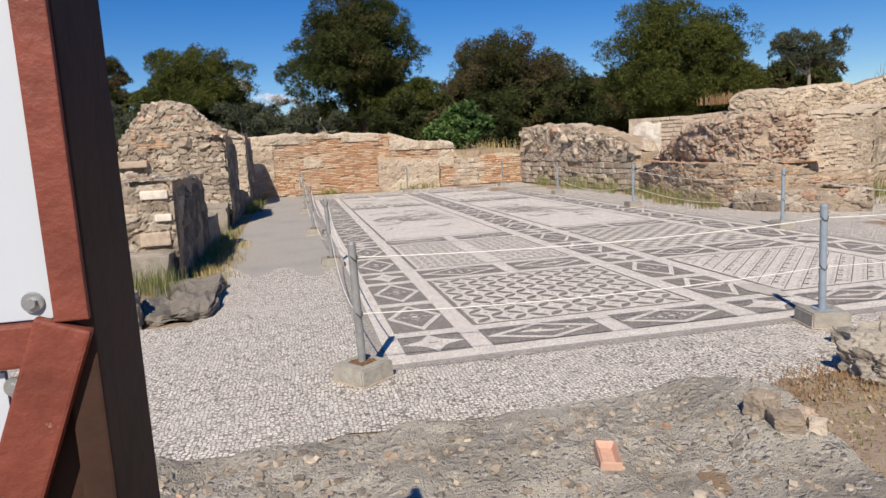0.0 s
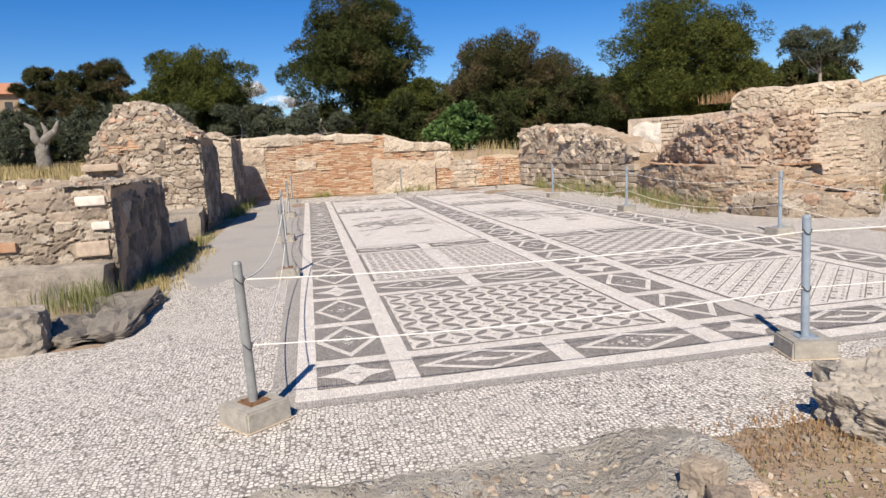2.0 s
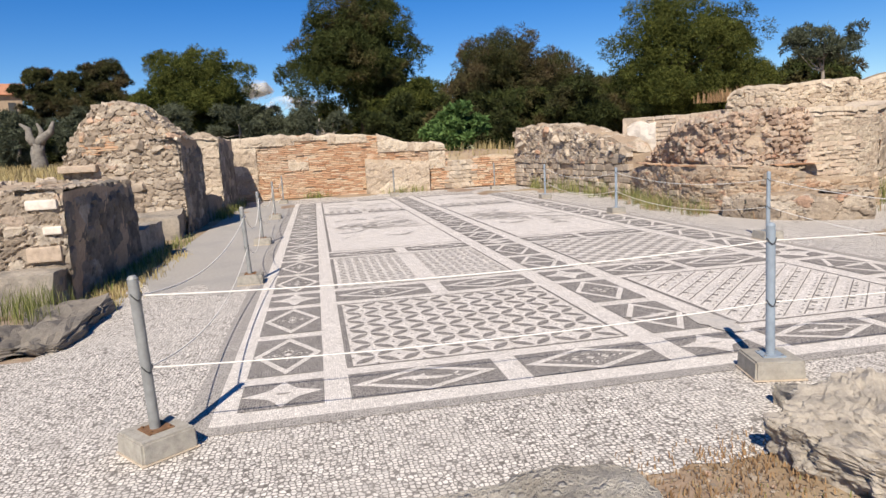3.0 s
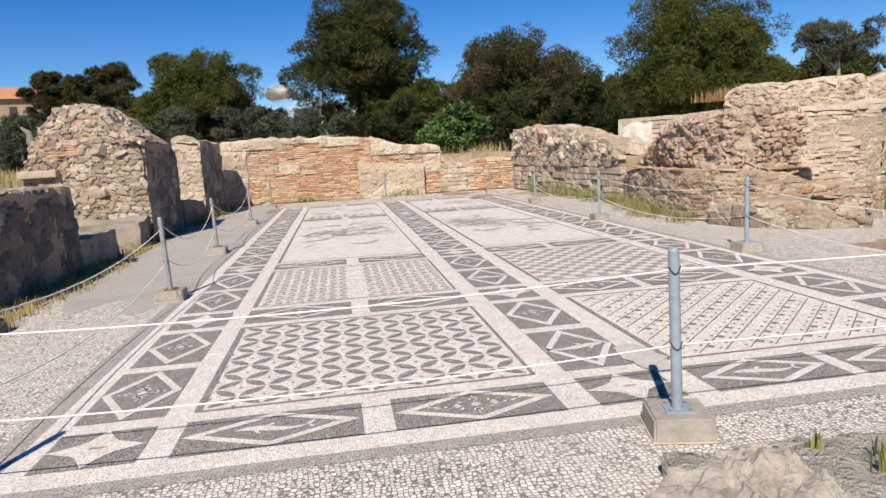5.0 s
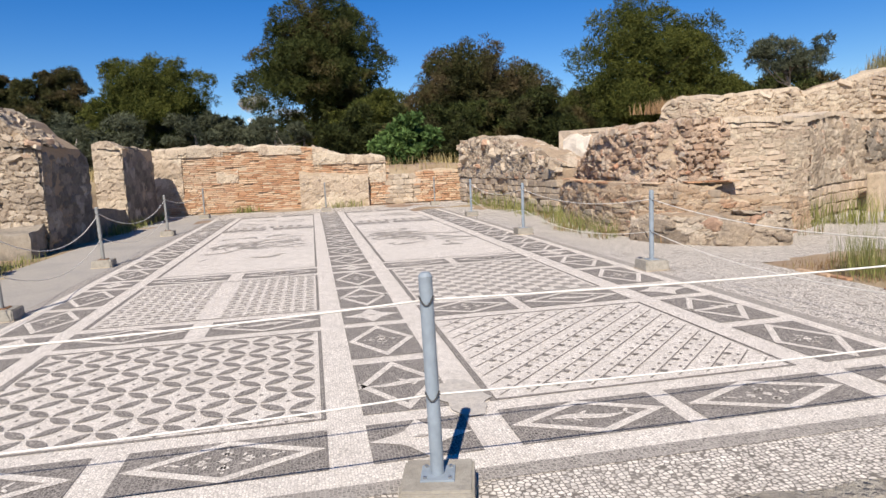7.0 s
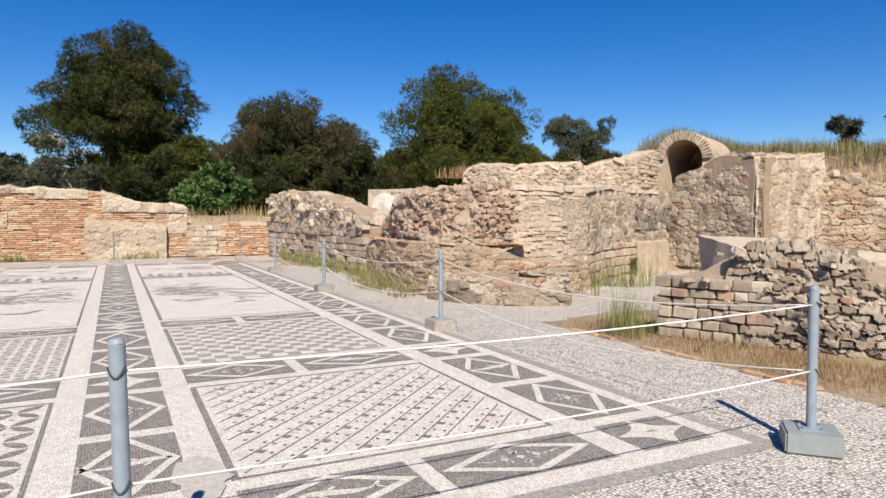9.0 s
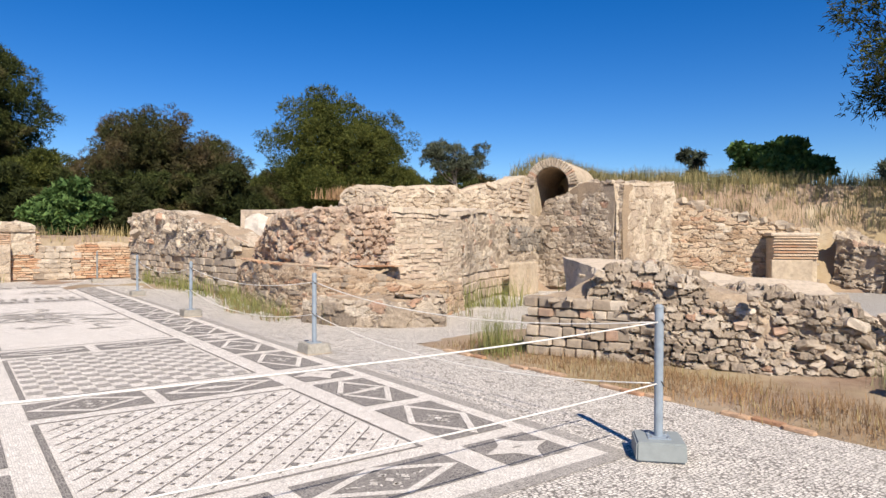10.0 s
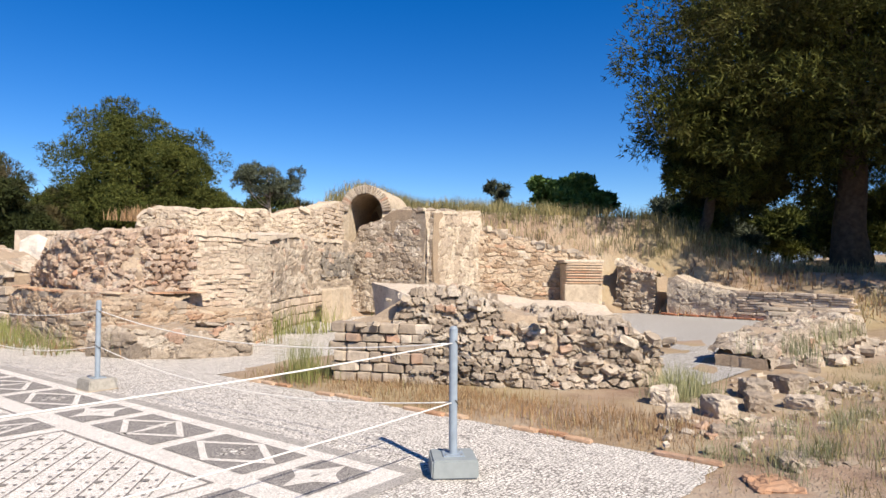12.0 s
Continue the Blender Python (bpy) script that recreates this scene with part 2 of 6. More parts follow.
M_GRAVEL = tile_material("grey crushed gravel", (0.47, 0.44, 0.405), (0.2, 0.18, 0.16), 0.03, 0.3, 0.3, 0.2)
M_GROUND = ground_material()
M_CONGL = pebble_material()
M_FACE = face_material("mortared limestone rubble face", LIME, (0.50, 0.41, 0.32), 0.35)
M_FACEP = face_material("pinkish rubble face", PINKS, (0.46, 0.34, 0.25), 0.3)
M_FACEW = face_material("warm coursed brick and stone face", [(0.0, (0.42, 0.30, 0.20)), (0.5, (0.58, 0.455, 0.335)), (0.85, (0.66, 0.55, 0.42)), (1.0, (0.56, 0.34, 0.22))], (0.48, 0.37, 0.27), 0.3)
# Lichened stone with the walls' shade put into its colour by darker stops.
M_FACED = face_material("shade-darkened grey lichened stone face", [(0.0, (0.17, 0.155, 0.135)), (0.45, (0.28, 0.25, 0.215)), (0.85, (0.40, 0.36, 0.31)), (1.0, (0.58, 0.53, 0.46))], (0.24, 0.215, 0.185), 0.5)
M_FACEL = face_material("pale eroded rubble face", PALES, (0.60, 0.49, 0.38), 0.22)
M_POST = plain_material("grey-blue painted steel", (0.25, 0.29, 0.33), 0.45, 0.0, 0.15, 14, 0.1)
M_POSTO = plain_material("dull grey galvanised steel", (0.27, 0.27, 0.26), 0.55, 0.2, 0.2, 14, 0.1)
M_BASEP = plain_material("light grey painted metal", (0.255, 0.275, 0.27), 0.55, 0.0, 0.12, 10, 0.1)
M_RUST = plain_material("rusty steel", (0.20, 0.11, 0.06), 0.85, 0.2, 0.4, 30, 0.3)
M_ROPE = plain_material("white rope", (0.74, 0.70, 0.64), 0.8, 0.0, 0.15, 60, 0.2)
M_WIRE = plain_material("dark wire", (0.05, 0.05, 0.05), 0.5)
M_WOOD = plain_material("red-stained wood", (0.19, 0.052, 0.034), 0.55, 0.0, 0.3, 11, 0.4, (0.50, 0.33, 0.27), (0.64, 0.72))
M_WOODD = plain_material("shade-dark brown wood", (0.045, 0.022, 0.014), 0.7, 0.0, 0.3, 7, 0.25)
M_PANEL = plain_material("white sign board", (0.52, 0.55, 0.59), 0.4, 0.0, 0.03, 3, 0.02)
M_BOLT = plain_material("zinc bolt", (0.45, 0.45, 0.44), 0.4, 0.8, 0.2, 40, 0.1)
M_BARK = plain_material("pine bark", (0.075, 0.055, 0.042), 0.95, 0.0, 0.45, 6, 0.9)
M_OLIVEBARK = plain_material("pale dry trunk", (0.30, 0.26, 0.22), 0.95, 0.0, 0.3, 6, 0.7)
M_DEADWOOD = plain_material("grey dead wood", (0.19, 0.17, 0.145), 0.95, 0.0, 0.4, 5, 0.9)
M_PINE = leaf_material("pine needles", (0.022, 0.032, 0.011), (0.082, 0.094, 0.03), (0.14, 0.095, 0.05), 0.55)
M_PINE2 = leaf_material("bright pine needles", (0.022, 0.034, 0.009), (0.14, 0.148, 0.038))
M_OLDPINE = leaf_material("old pine needles", (0.016, 0.022, 0.007), (0.12, 0.125, 0.03), (0.10, 0.07, 0.035), 0.35)
M_BPINE = leaf_material("browning pine needles", (0.024, 0.030, 0.012), (0.092, 0.09, 0.036), (0.125, 0.09, 0.05), 0.8)
# Darker copy of the pine needles, with crown shade put into the leaf colours.
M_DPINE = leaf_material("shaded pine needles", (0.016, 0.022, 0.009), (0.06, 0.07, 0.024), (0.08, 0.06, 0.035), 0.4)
M_OLIVE = leaf_material("grey-green olive leaves", (0.045, 0.053, 0.035), (0.13, 0.142, 0.095))
M_GREEN = leaf_material("broad green leaves", (0.05, 0.10, 0.03), (0.15, 0.23, 0.075))
M_STRAW = leaf_material("dry straw grass", (0.26, 0.20, 0.09), (0.50, 0.41, 0.22))
M_WEED = leaf_material("green-yellow weeds", (0.12, 0.14, 0.045), (0.34, 0.33, 0.13))
M_OLIVEW = leaf_material("grey-green dry weeds", (0.16, 0.17, 0.085), (0.40, 0.39, 0.23))
M_MOUND = leaf_material("dull olive dry grass", (0.09, 0.09, 0.045), (0.26, 0.235, 0.12))
M_BROWNW = leaf_material("brown dead weeds", (0.24, 0.14, 0.075), (0.42, 0.28, 0.16))
def cloud_material():
    m, nt, b = nodes_of("thin white cloud", 1.0)
    b.inputs["Base Color"].default_value = (0.8, 0.8, 0.8, 1)
    thin = nt.nodes.new("ShaderNodeBsdfTransparent")
    mix = nt.nodes.new("ShaderNodeMixShader")
    nt.links.new(ramp(nt, noise_tex(nt, 0.03, 6, 0.65), [(0.38, (0.0, 0.0, 0.0)), (0.75, (0.3, 0.3, 0.3))]), mix.inputs[0])
    nt.links.new(thin.outputs[0], mix.inputs[1])
    nt.links.new(b.outputs[0], mix.inputs[2])
    nt.links.new(mix.outputs[0], nt.nodes["Material Output"].inputs[0])
    return m


M_CLOUD = cloud_material()
M_FLOWER = plain_material("yellow flowers", (0.75, 0.55, 0.05), 0.6)

# ---- helpers ----
rnd = random.Random(7)


def part(name, bm, material, parent=None, label=""):
    """Link a bmesh as one mesh object under a thing or a part."""
    me = bpy.data.meshes.new(name)
    bm.to_mesh(me)
    bm.free()
    me.materials.append(material)
    ob = new(name, me)
    ob.parent = parent
    return tagged(ob, label)


def data_part(name, verts, faces, material, parent=None, label="", kind="", smooth=False):
    me = bpy.data.meshes.new(name)
    me.from_pydata([tuple(v) for v in verts], [], [tuple(f) for f in faces])
    if smooth:
        me.shade_smooth()
    me.materials.append(material)
    ob = new(name, me)
    ob.parent = parent
    return tagged(ob, label, kind=kind)


def piece(name, me, m, parent, label=""):
    """An object of its own on a shared mesh."""
    ob = new(name, me)
    ob.parent = parent
    ob.matrix_basis = m
    return tagged(ob, label)


def empty(name, m, label, category, group="", kind=""):
    ob = new(name)
    ob.matrix_basis = m
    return tagged(ob, label, category, group, kind)


def box(bm, x0, x1, y0, y1, z0, z1, bevel=0.0):
    r = bmesh.ops.create_cube(bm, size=1, matrix=Matrix.Translation(((x0 + x1) / 2, (y0 + y1) / 2, (z0 + z1) / 2)) @ Matrix.Diagonal((x1 - x0, y1 - y0, z1 - z0, 1)))
    if bevel:
        bmesh.ops.bevel(bm, geom=list({e for v in r["verts"] for e in v.link_edges}), offset=bevel, segments=2, affect="EDGES", profile=0.6)
    return bm


def tube(points, radius, sides=8, closed_ends=True):
    """Verts and faces of a tube along points; radius may be a list."""
    pts = [Vector(p) for p in points]
    rad = radius if isinstance(radius, (list, tuple)) else [radius] * len(pts)
    verts, faces = [], []
    for i, p in enumerate(pts):
        d = (pts[min(i + 1, len(pts) - 1)] - pts[max(i - 1, 0)]).normalized()
        a = d.cross(Vector((0, 0, 1)) if abs(d.z) < 0.9 else Vector((1, 0, 0))).normalized()
        b = d.cross(a)
        for k in range(sides):
            w = 2 * math.pi * k / sides
            verts.append(p + (a * math.cos(w) + b * math.sin(w)) * rad[i])
    for i in range(len(pts) - 1):
        for k in range(sides):
            k2 = (k + 1) % sides
            faces.append((i * sides + k, i * sides + k2, (i + 1) * sides + k2, (i + 1) * sides + k))
    if closed_ends:
        faces.append(tuple(range(sides - 1, -1, -1)))
        faces.append(tuple((len(pts) - 1) * sides + k for k in range(sides)))
    return verts, faces


def stone_variants(name, material, count, bevel, rough, seed, worn=False):
    """A few irregular unit blocks that all the stones of a kind share."""
    out = []
    r = random.Random(seed)
    for i in range(count):
        bm = bmesh.new()
        bmesh.ops.create_cube(bm, size=1)
        if worn:
            bmesh.ops.subdivide_edges(bm, edges=bm.edges[:], cuts=1, use_grid_fill=True)
            for v in bm.verts:
                faces_met = sum(abs(c) > 0.4 for c in v.co)
                v.co *= (1.0, 1.0, 1.0, 0.93)[faces_met]
        else:
            bmesh.ops.bevel(bm, geom=bm.edges[:], offset=bevel, segments=1, affect="EDGES")
        for v in bm.verts:
            v.co += Vector((r.uniform(-1, 1), r.uniform(-1, 1), r.uniform(-1, 1))) * rough
        me = bpy.data.meshes.new(name)
        bm.to_mesh(me)
        bm.free()
        me.materials.append(material)
        out.append(me)
    return out


def variant_arrays(variants):
    return [(np.array([v.co[:] for v in me.vertices]), [tuple(p.vertices) for p in me.polygons]) for me in variants]


KINDS = {}
for key, nm, mat, bev, rg, sd in (("rubble", "stone", M_STONE, 0.2, 0.085, 1), ("pink", "stone", M_PINK, 0.2, 0.085, 2), ("pale", "block", M_PALE, 0.10, 0.03, 3), ("grey", "stone", M_GREY, 0.2, 0.09, 4), ("brick", "brick", M_BRICK, 0.10, 0.035, 5), ("red", "brick", M_RED, 0.10, 0.03, 6), ("ashlar", "block", M_STONE, 0.10, 0.03, 8)):
    vs = stone_variants(nm, mat, 9, bev, rg, sd, key in ("rubble", "pink", "grey"))
    KINDS[key] = (nm, vs, variant_arrays(vs), mat)


def lay(parent, kind, placements, limit=300, label=""):
    """Stones at the given poses: the first ones as parts, the rest joined."""
    nm, vs, arrays, mat = KINDS[kind]
    r = random.Random(len(placements))
    verts, faces, n0 = [], [], 0
    for i, m in enumerate(placements):
        k = r.randrange(len(vs))
        if i < limit:
            piece(nm, vs[k], m, parent)
        else:
            co, fs = arrays[k]
            a = np.array(m)
            verts.append(co @ a[:3, :3].T + a[:3, 3])
            faces += [tuple(n0 + j for j in f) for f in fs]
            n0 += len(co)
    if verts:
        data_part(nm + "_courses", np.concatenate(verts), faces, mat, parent, kind="stuff")


def along(path, s):
    """Point and direction at length s of a path in the plan."""
    for (x0, y0), (x1, y1) in zip(path, path[1:]):
        d = math.hypot(x1 - x0, y1 - y0)
        if s <= d or (x1, y1) == tuple(path[-1][:2]):
            return Vector((x0 + (x1 - x0) * s / d, y0 + (y1 - y0) * s / d)), Vector(((x1 - x0) / d, (y1 - y0) / d))
        s -= d


def length(path):
    return sum(math.dist(a, b) for a, b in zip(path, path[1:]))


def lerp_list(pairs, s):
    """Value at s from (s, value) pairs."""
    for (a, va), (b, vb) in zip(pairs, pairs[1:]):
        if s <= b:
            return va + (vb - va) * max(0, s - a) / max(1e-6, b - a)
    return pairs[-1][1]


def course_poses(path, tops, z0, size, depth, seed, z1=99.0, proud=0.03, loose=0.12, s0=0.0, s1=None, gap=0.012, lean=0.0, drop=0.0):
    """Poses of stones in rough courses on the right-hand face of a path. tops: (s, z) pairs."""
    r = random.Random(seed)
    total = length(path) if s1 is None else s1
    out, z, row = [], z0, 0
    zmax = min(z1, max(v for _, v in tops))
    while z < zmax:
        h = size[1] * r.uniform(1 - loose * 2, 1 + loose * 2)
        s = s0 - r.uniform(0, size[0] * 0.6)
        while s < total:
            w = size[0] * r.uniform(1 - loose * 3.2, 1 + loose * 3.2)
            c = min(max(s + w / 2, s0 + 0.02), total - 0.02)
            top = min(z1, lerp_list(tops, c))
            if z + h * 0.6 < top and r.random() >= drop:
                p, d = along(path, c)
                n = Vector((d.y, -d.x))
                off = r.uniform(-0.5, 1.0) * proud - depth / 2 - lean * (z - z0)
                q = p + n * off
                tilt = r.uniform(-1, 1) * loose * 0.5
                m = Matrix.Translation((q.x, q.y, z + h / 2)) @ Matrix.Rotation(math.atan2(d.y, d.x) + r.uniform(-1, 1) * loose * 0.4, 4, "Z") @ Matrix.Rotation(tilt, 4, "Y") @ Matrix.Diagonal((w - gap, depth, h - gap, 1))
                out.append(m)
            s += w
        z += h
        row += 1
    return out


def rubble_poses(path, tops, z0, size, count, seed, proud=0.1, s0=0.0, s1=None, lean=0.0, z1=99.0):
    """Poses of stones of all sizes tumbled together on the right-hand face of a path."""
    r = random.Random(seed)
    total = length(path) if s1 is None else s1
    out = []
    for _ in range(count):
        s = r.uniform(s0, total)
        top = min(z1, lerp_list(tops, s))
        z = r.uniform(z0, max(z0 + 0.02, top - 0.03))
        p, d = along(path, s)
        n = Vector((d.y, -d.x))
        k = size * math.exp(r.gauss(-0.1, 0.38))
        q = p + n * (r.uniform(-0.8, 0.7) * proud - 0.03 - lean * (z - z0))
        turn = Euler((r.gauss(0, 0.35), r.gauss(0, 0.35), math.atan2(d.y, d.x) + r.gauss(0, 0.6))).to_matrix().to_4x4()
        out.append(Matrix.Translation((q.x, q.y, z)) @ turn @ Matrix.Diagonal((k * r.uniform(0.9, 1.7), k * r.uniform(0.8, 1.2), k * r.uniform(0.5, 0.95), 1)))
    return out


def fbm(x, y, z, s):
    return noise.fractal(Vector((x * s, y * s, z * s)), 0.7, 2.0, 4)


def wall_core(name, path, tops, thick, base, material, label, seg=0.22, rough=0.05, ragged=0.08, category="ruined wall", inset=0.06, kind="structure", lean=0.0):
    """A solid wall along a path, thick metres to its left, with an uneven top line."""
    L = length(path)
    n = max(2, int(L / seg))
    zn = 7
    verts, faces = [], []
    loop = 2 * zn + 4
    for i in range(n + 1):
        s = L * i / n
        p, d = along(path, s)
        nr = Vector((d.y, -d.x))
        top = lerp_list(tops, s) + ragged * fbm(p.x + 3, p.y, 0, 1.3)
        ring = []
        for k in range(zn + 1):
            ring.append((-inset - lean * (top - base) * k / zn, base + (top - base) * k / zn))
        for k in range(1, 3):
            ring.append((-thick * k / 3, top + ragged * 0.6 * fbm(p.x, p.y, k * 3.0, 1.7)))
        for k in range(zn, -1, -1):
            ring.append((-thick, base + (top - base) * k / zn))
        ring.append((-thick / 2, base))
        for o, z in ring:
            q = p + nr * o
            e = rough * fbm(q.x, q.y, z, 2.1)
            verts.append((q.x + nr.x * e, q.y + nr.y * e, z))
    loop = len(ring)
    for i in range(n):
        for k in range(loop):
            k2 = (k + 1) % loop
            faces.append((i * loop + k, i * loop + k2, (i + 1) * loop + k2, (i + 1) * loop + k))
    faces.append(tuple(range(loop)))
    faces.append(tuple(n * loop + k for k in range(loop - 1, -1, -1)))
    me = bpy.data.meshes.new(name)
    me.from_pydata(verts, [], [f[::-1] for f in faces])
    me.materials.append(material)
    return tagged(new(name, me), label, category, kind=kind)


def hash01(i, j, k):
    v = np.sin(i * 127.1 + j * 311.7 + k * 74.7) * 43758.5453
    return v - np.floor(v)


def rubble_skin(parent, path, tops, z0, thick, cell=(0.22, 0.15), relief=0.06, material=None, seed=1, lean=0.0, step=0.04, uneven=0.04, s0=0.0, s1=None, bulge=0.05, top_wobble=0.1):
    """The face and top of a mortared rubble wall, with every stone bulging out of its joints."""
    total = length(path)
    a, e = s0, total if s1 is None else s1
    ns = max(2, int((e - a) / step))
    zmax = max(v for _, v in tops) - z0
    nv, nt_ = max(3, int(zmax / step)), max(2, int(thick / (step * 1.5)))
    base, nrm, uv = [], [], []
    for i in range(ns + 1):
        s = a + (e - a) * i / ns
        p, d = along(path, s)
        n = (d.y, -d.x)
        top = max(0.06, lerp_list(tops, s) - z0 + top_wobble * fbm(p.x * 1.0, p.y, 9, 1.6))
        for k in range(nv + 1):
            h = top * k / nv
            o = -lean * h - 0.05 * smooth01((k / nv - 0.85) / 0.15)
            base.append((p.x + n[0] * o, p.y + n[1] * o, z0 + h))
            nrm.append((n[0], n[1], 0.0 if k < nv else 0.7))
            uv.append((s, h))
        for k in range(1, nt_ + 1):
            o = -lean * top - 0.05 - thick * k / nt_
            base.append((p.x + n[0] * o, p.y + n[1] * o, z0 + top + 0.5 * top_wobble * fbm(p.x + n[0] * o, p.y + n[1] * o, 2, 1.8)))
            nrm.append((0, 0, 1.0))
            uv.append((s, top + thick * k / nt_))
    base, nrm, uv = np.array(base), np.array(nrm), np.array(uv)
    warp = np.array([(fbm(x * 1.0, y, z, 3.0), fbm(x, y + 7, z, 3.0)) for x, y, z in base]) * 0.35
    gx, gy = uv[:, 0] / cell[0] + warp[:, 0], uv[:, 1] / cell[1] + warp[:, 1]
    gx = gx + 0.5 * (np.floor(gy) % 2)
    ci, cj = np.floor(gx), np.floor(gy)
    f1, f2, hue, off = np.full(len(gx), 9.0), np.full(len(gx), 9.0), np.zeros(len(gx)), np.zeros(len(gx))
    for di in (-1, 0, 1):
        for dj in (-1, 0, 1):
            i, j = ci + di, cj + dj
            d = np.hypot(i + 0.15 + 0.7 * hash01(i, j, seed) - gx, j + 0.2 + 0.6 * hash01(i, j, seed + 1) - gy)
            near = d < f1
            f2 = np.where(near, f1, np.minimum(f2, d))
            hue = np.where(near, hash01(i, j, seed + 2), hue)
            off = np.where(near, hash01(i, j, seed + 3), off)
            f1 = np.where(near, d, f1)
    body = np.clip((f2 - f1) / 0.24, 0, 1)
    rough = np.array([fbm(x, y, z, 7.0) for x, y, z in base])
    swell = np.array([fbm(x, y, z, 0.9) for x, y, z in base])
    disp = relief * (1 - (1 - body) ** 2.5 - 0.6) + uneven * (off - 0.5) * np.minimum(1, body * 2) + 0.012 * rough + bulge * swell
    ln = np.linalg.norm(nrm, axis=1, keepdims=True)
    verts = base + nrm / ln * disp[:, None]
    row = nv + nt_ + 1
    faces = [(i * row + k, (i + 1) * row + k, (i + 1) * row + k + 1, i * row + k + 1) for i in range(ns) for k in range(row - 1)]
    ob = data_part("masonry_face", verts, faces, material or M_FACE, parent)
    for nm, data in (("stone_hue", hue), ("stone_body", body)):
        ob.data.attributes.new(nm, "FLOAT", "POINT").data.foreach_set("value", data.astype(np.float32))
    return ob


def capping(parent, path, tops, o0, o1, lift=0.02, material=None, s0=0.0, s1=None, step=0.09):
    """A skim of mortar along the top of a wall, from o0 to o1 behind its face, with a ragged front edge."""
    e = length(path) if s1 is None else s1
    ns, nk = max(3, int((e - s0) / step)), max(3, int((o1 - o0) / step))
    verts, faces = [], []
    for i in range(ns + 1):
        s = s0 + (e - s0) * i / ns
        p, d = along(path, s)
        front = o0 + 0.09 * fbm(p.x, p.y, 4, 2.5)
        for k in range(nk + 2):
            o = front + (o1 - front) * max(0, k - 1) / nk
            x, y = p.x - d.y * o, p.y + d.x * o
            z = lerp_list(tops, s) + lift + 0.035 * fbm(x, y, 1, 1.6) + 0.012 * fbm(x, y, 6, 7)
            verts.append((x, y, z - (0.09 if k == 0 else 0)))
    row = nk + 2
    faces = [(i * row + k, (i + 1) * row + k, (i + 1) * row + k + 1, i * row + k + 1) for i in range(ns) for k in range(row - 1)]
    return data_part("capping", verts, faces, material or M_CAP, parent, "weathered grey mortar capping")


def smooth01(t):
    t = min(1, max(0, t))
    return t * t * (3 - 2 * t)


def mass(name, quad, base, material, label, cells=10, rough=0.06, ragged=0.07, category="ruined wall", kind="structure"):
    """A solid on four plan corners (x, y, top), counter-clockwise, with an uneven top."""
    n = cells
    verts, faces, index = [], [], {}
    (ax, ay, az), (bx, by, bz), (cx, cy, cz), (dx, dy, dz) = quad

    def spot(u, v):
        f = lambda a, b, c, d: (a * (1 - u) + b * u) * (1 - v) + (d * (1 - u) + c * u) * v
        return f(ax, bx, cx, dx), f(ay, by, cy, dy), f(az, bz, cz, dz)

    for i in range(n + 1):
        for j in range(n + 1):
            x, y, z = spot(i / n, j / n)
            z += ragged * fbm(x, y, 5, 1.4)
            index[i, j] = len(verts)
            verts.append((x, y, z))
    for i in range(n):
        for j in range(n):
            faces.append((index[i, j], index[i + 1, j], index[i + 1, j + 1], index[i, j + 1]))
    rim = [(i, 0) for i in range(n)] + [(n, j) for j in range(n)] + [(i, n) for i in range(n, 0, -1)] + [(0, j) for j in range(n, 0, -1)]
    rows = [[index[r] for r in rim]]
    m = 6
    mx, my = (ax + bx + cx + dx) / 4, (ay + by + cy + dy) / 4
    for k in range(1, m + 1):
        line = []
        for r in rim:
            x, y, z = verts[index[r]]
            zz = z + (base - z) * k / m
            e = rough * fbm(x, y, zz, 1.9)
            l = math.hypot(x - mx, y - my)
            line.append(len(verts))
            verts.append((x + (x - mx) / l * e, y + (y - my) / l * e, zz))
        rows.append(line)
    for a, b in zip(rows, rows[1:]):
        for k in range(len(rim)):
            k2 = (k + 1) % len(rim)
            faces.append((a[k2], a[k], b[k], b[k2]))
    me = bpy.data.meshes.new(name)
    me.from_pydata(verts, [], faces)
    me.materials.append(material)
    return tagged(new(name, me), label, category, kind=kind)


def boulder(name, centre, size, seed, material=None, label="", category="stone", turn=0.0, group="", detail=4, grooves=0.0):
    """One worn block of stone, squarish, with chipped and pitted faces."""
    bm = bmesh.new()
    bmesh.ops.create_icosphere(bm, subdivisions=detail, radius=1.0)
    for v in bm.verts:
        c = v.co.normalized()
        q = Vector([math.copysign(abs(k) ** 0.68, k) for k in c])
        q *= 0.5 / max(abs(k) for k in q) * (0.86 + 0.14 * max(abs(k) for k in c))
        p = Vector((q.x * size[0], q.y * size[1], q.z * size[2]))
        w = max(size)
        d = 0.09 * w * fbm(p.x + seed, p.y, p.z, 1.6 / w) + 0.055 * w * abs(fbm(p.x, p.y + seed, p.z, 5 / w)) + 0.022 * w * fbm(p.x + seed, p.y, p.z, 16 / w)
        d -= grooves * abs(noise.fractal(Vector((p.x * 2.2 + p.y * 1.4 + p.z * 0.9, p.y * 0.9 - p.x, p.z * 0.5)) * 5.5 + Vector((seed, 0, 0)), 0.8, 2.0, 4))
        p += c * d
        p.z = max(p.z, -size[2] / 2)
        v.co = p
    ob = part(name, bm, material or M_GREY)
    ob.matrix_basis = Matrix.Translation((centre[0], centre[1], centre[2] + size[2] / 2)) @ Matrix.Rotation(turn, 4, "Z")
    return tagged(ob, label, category, group)

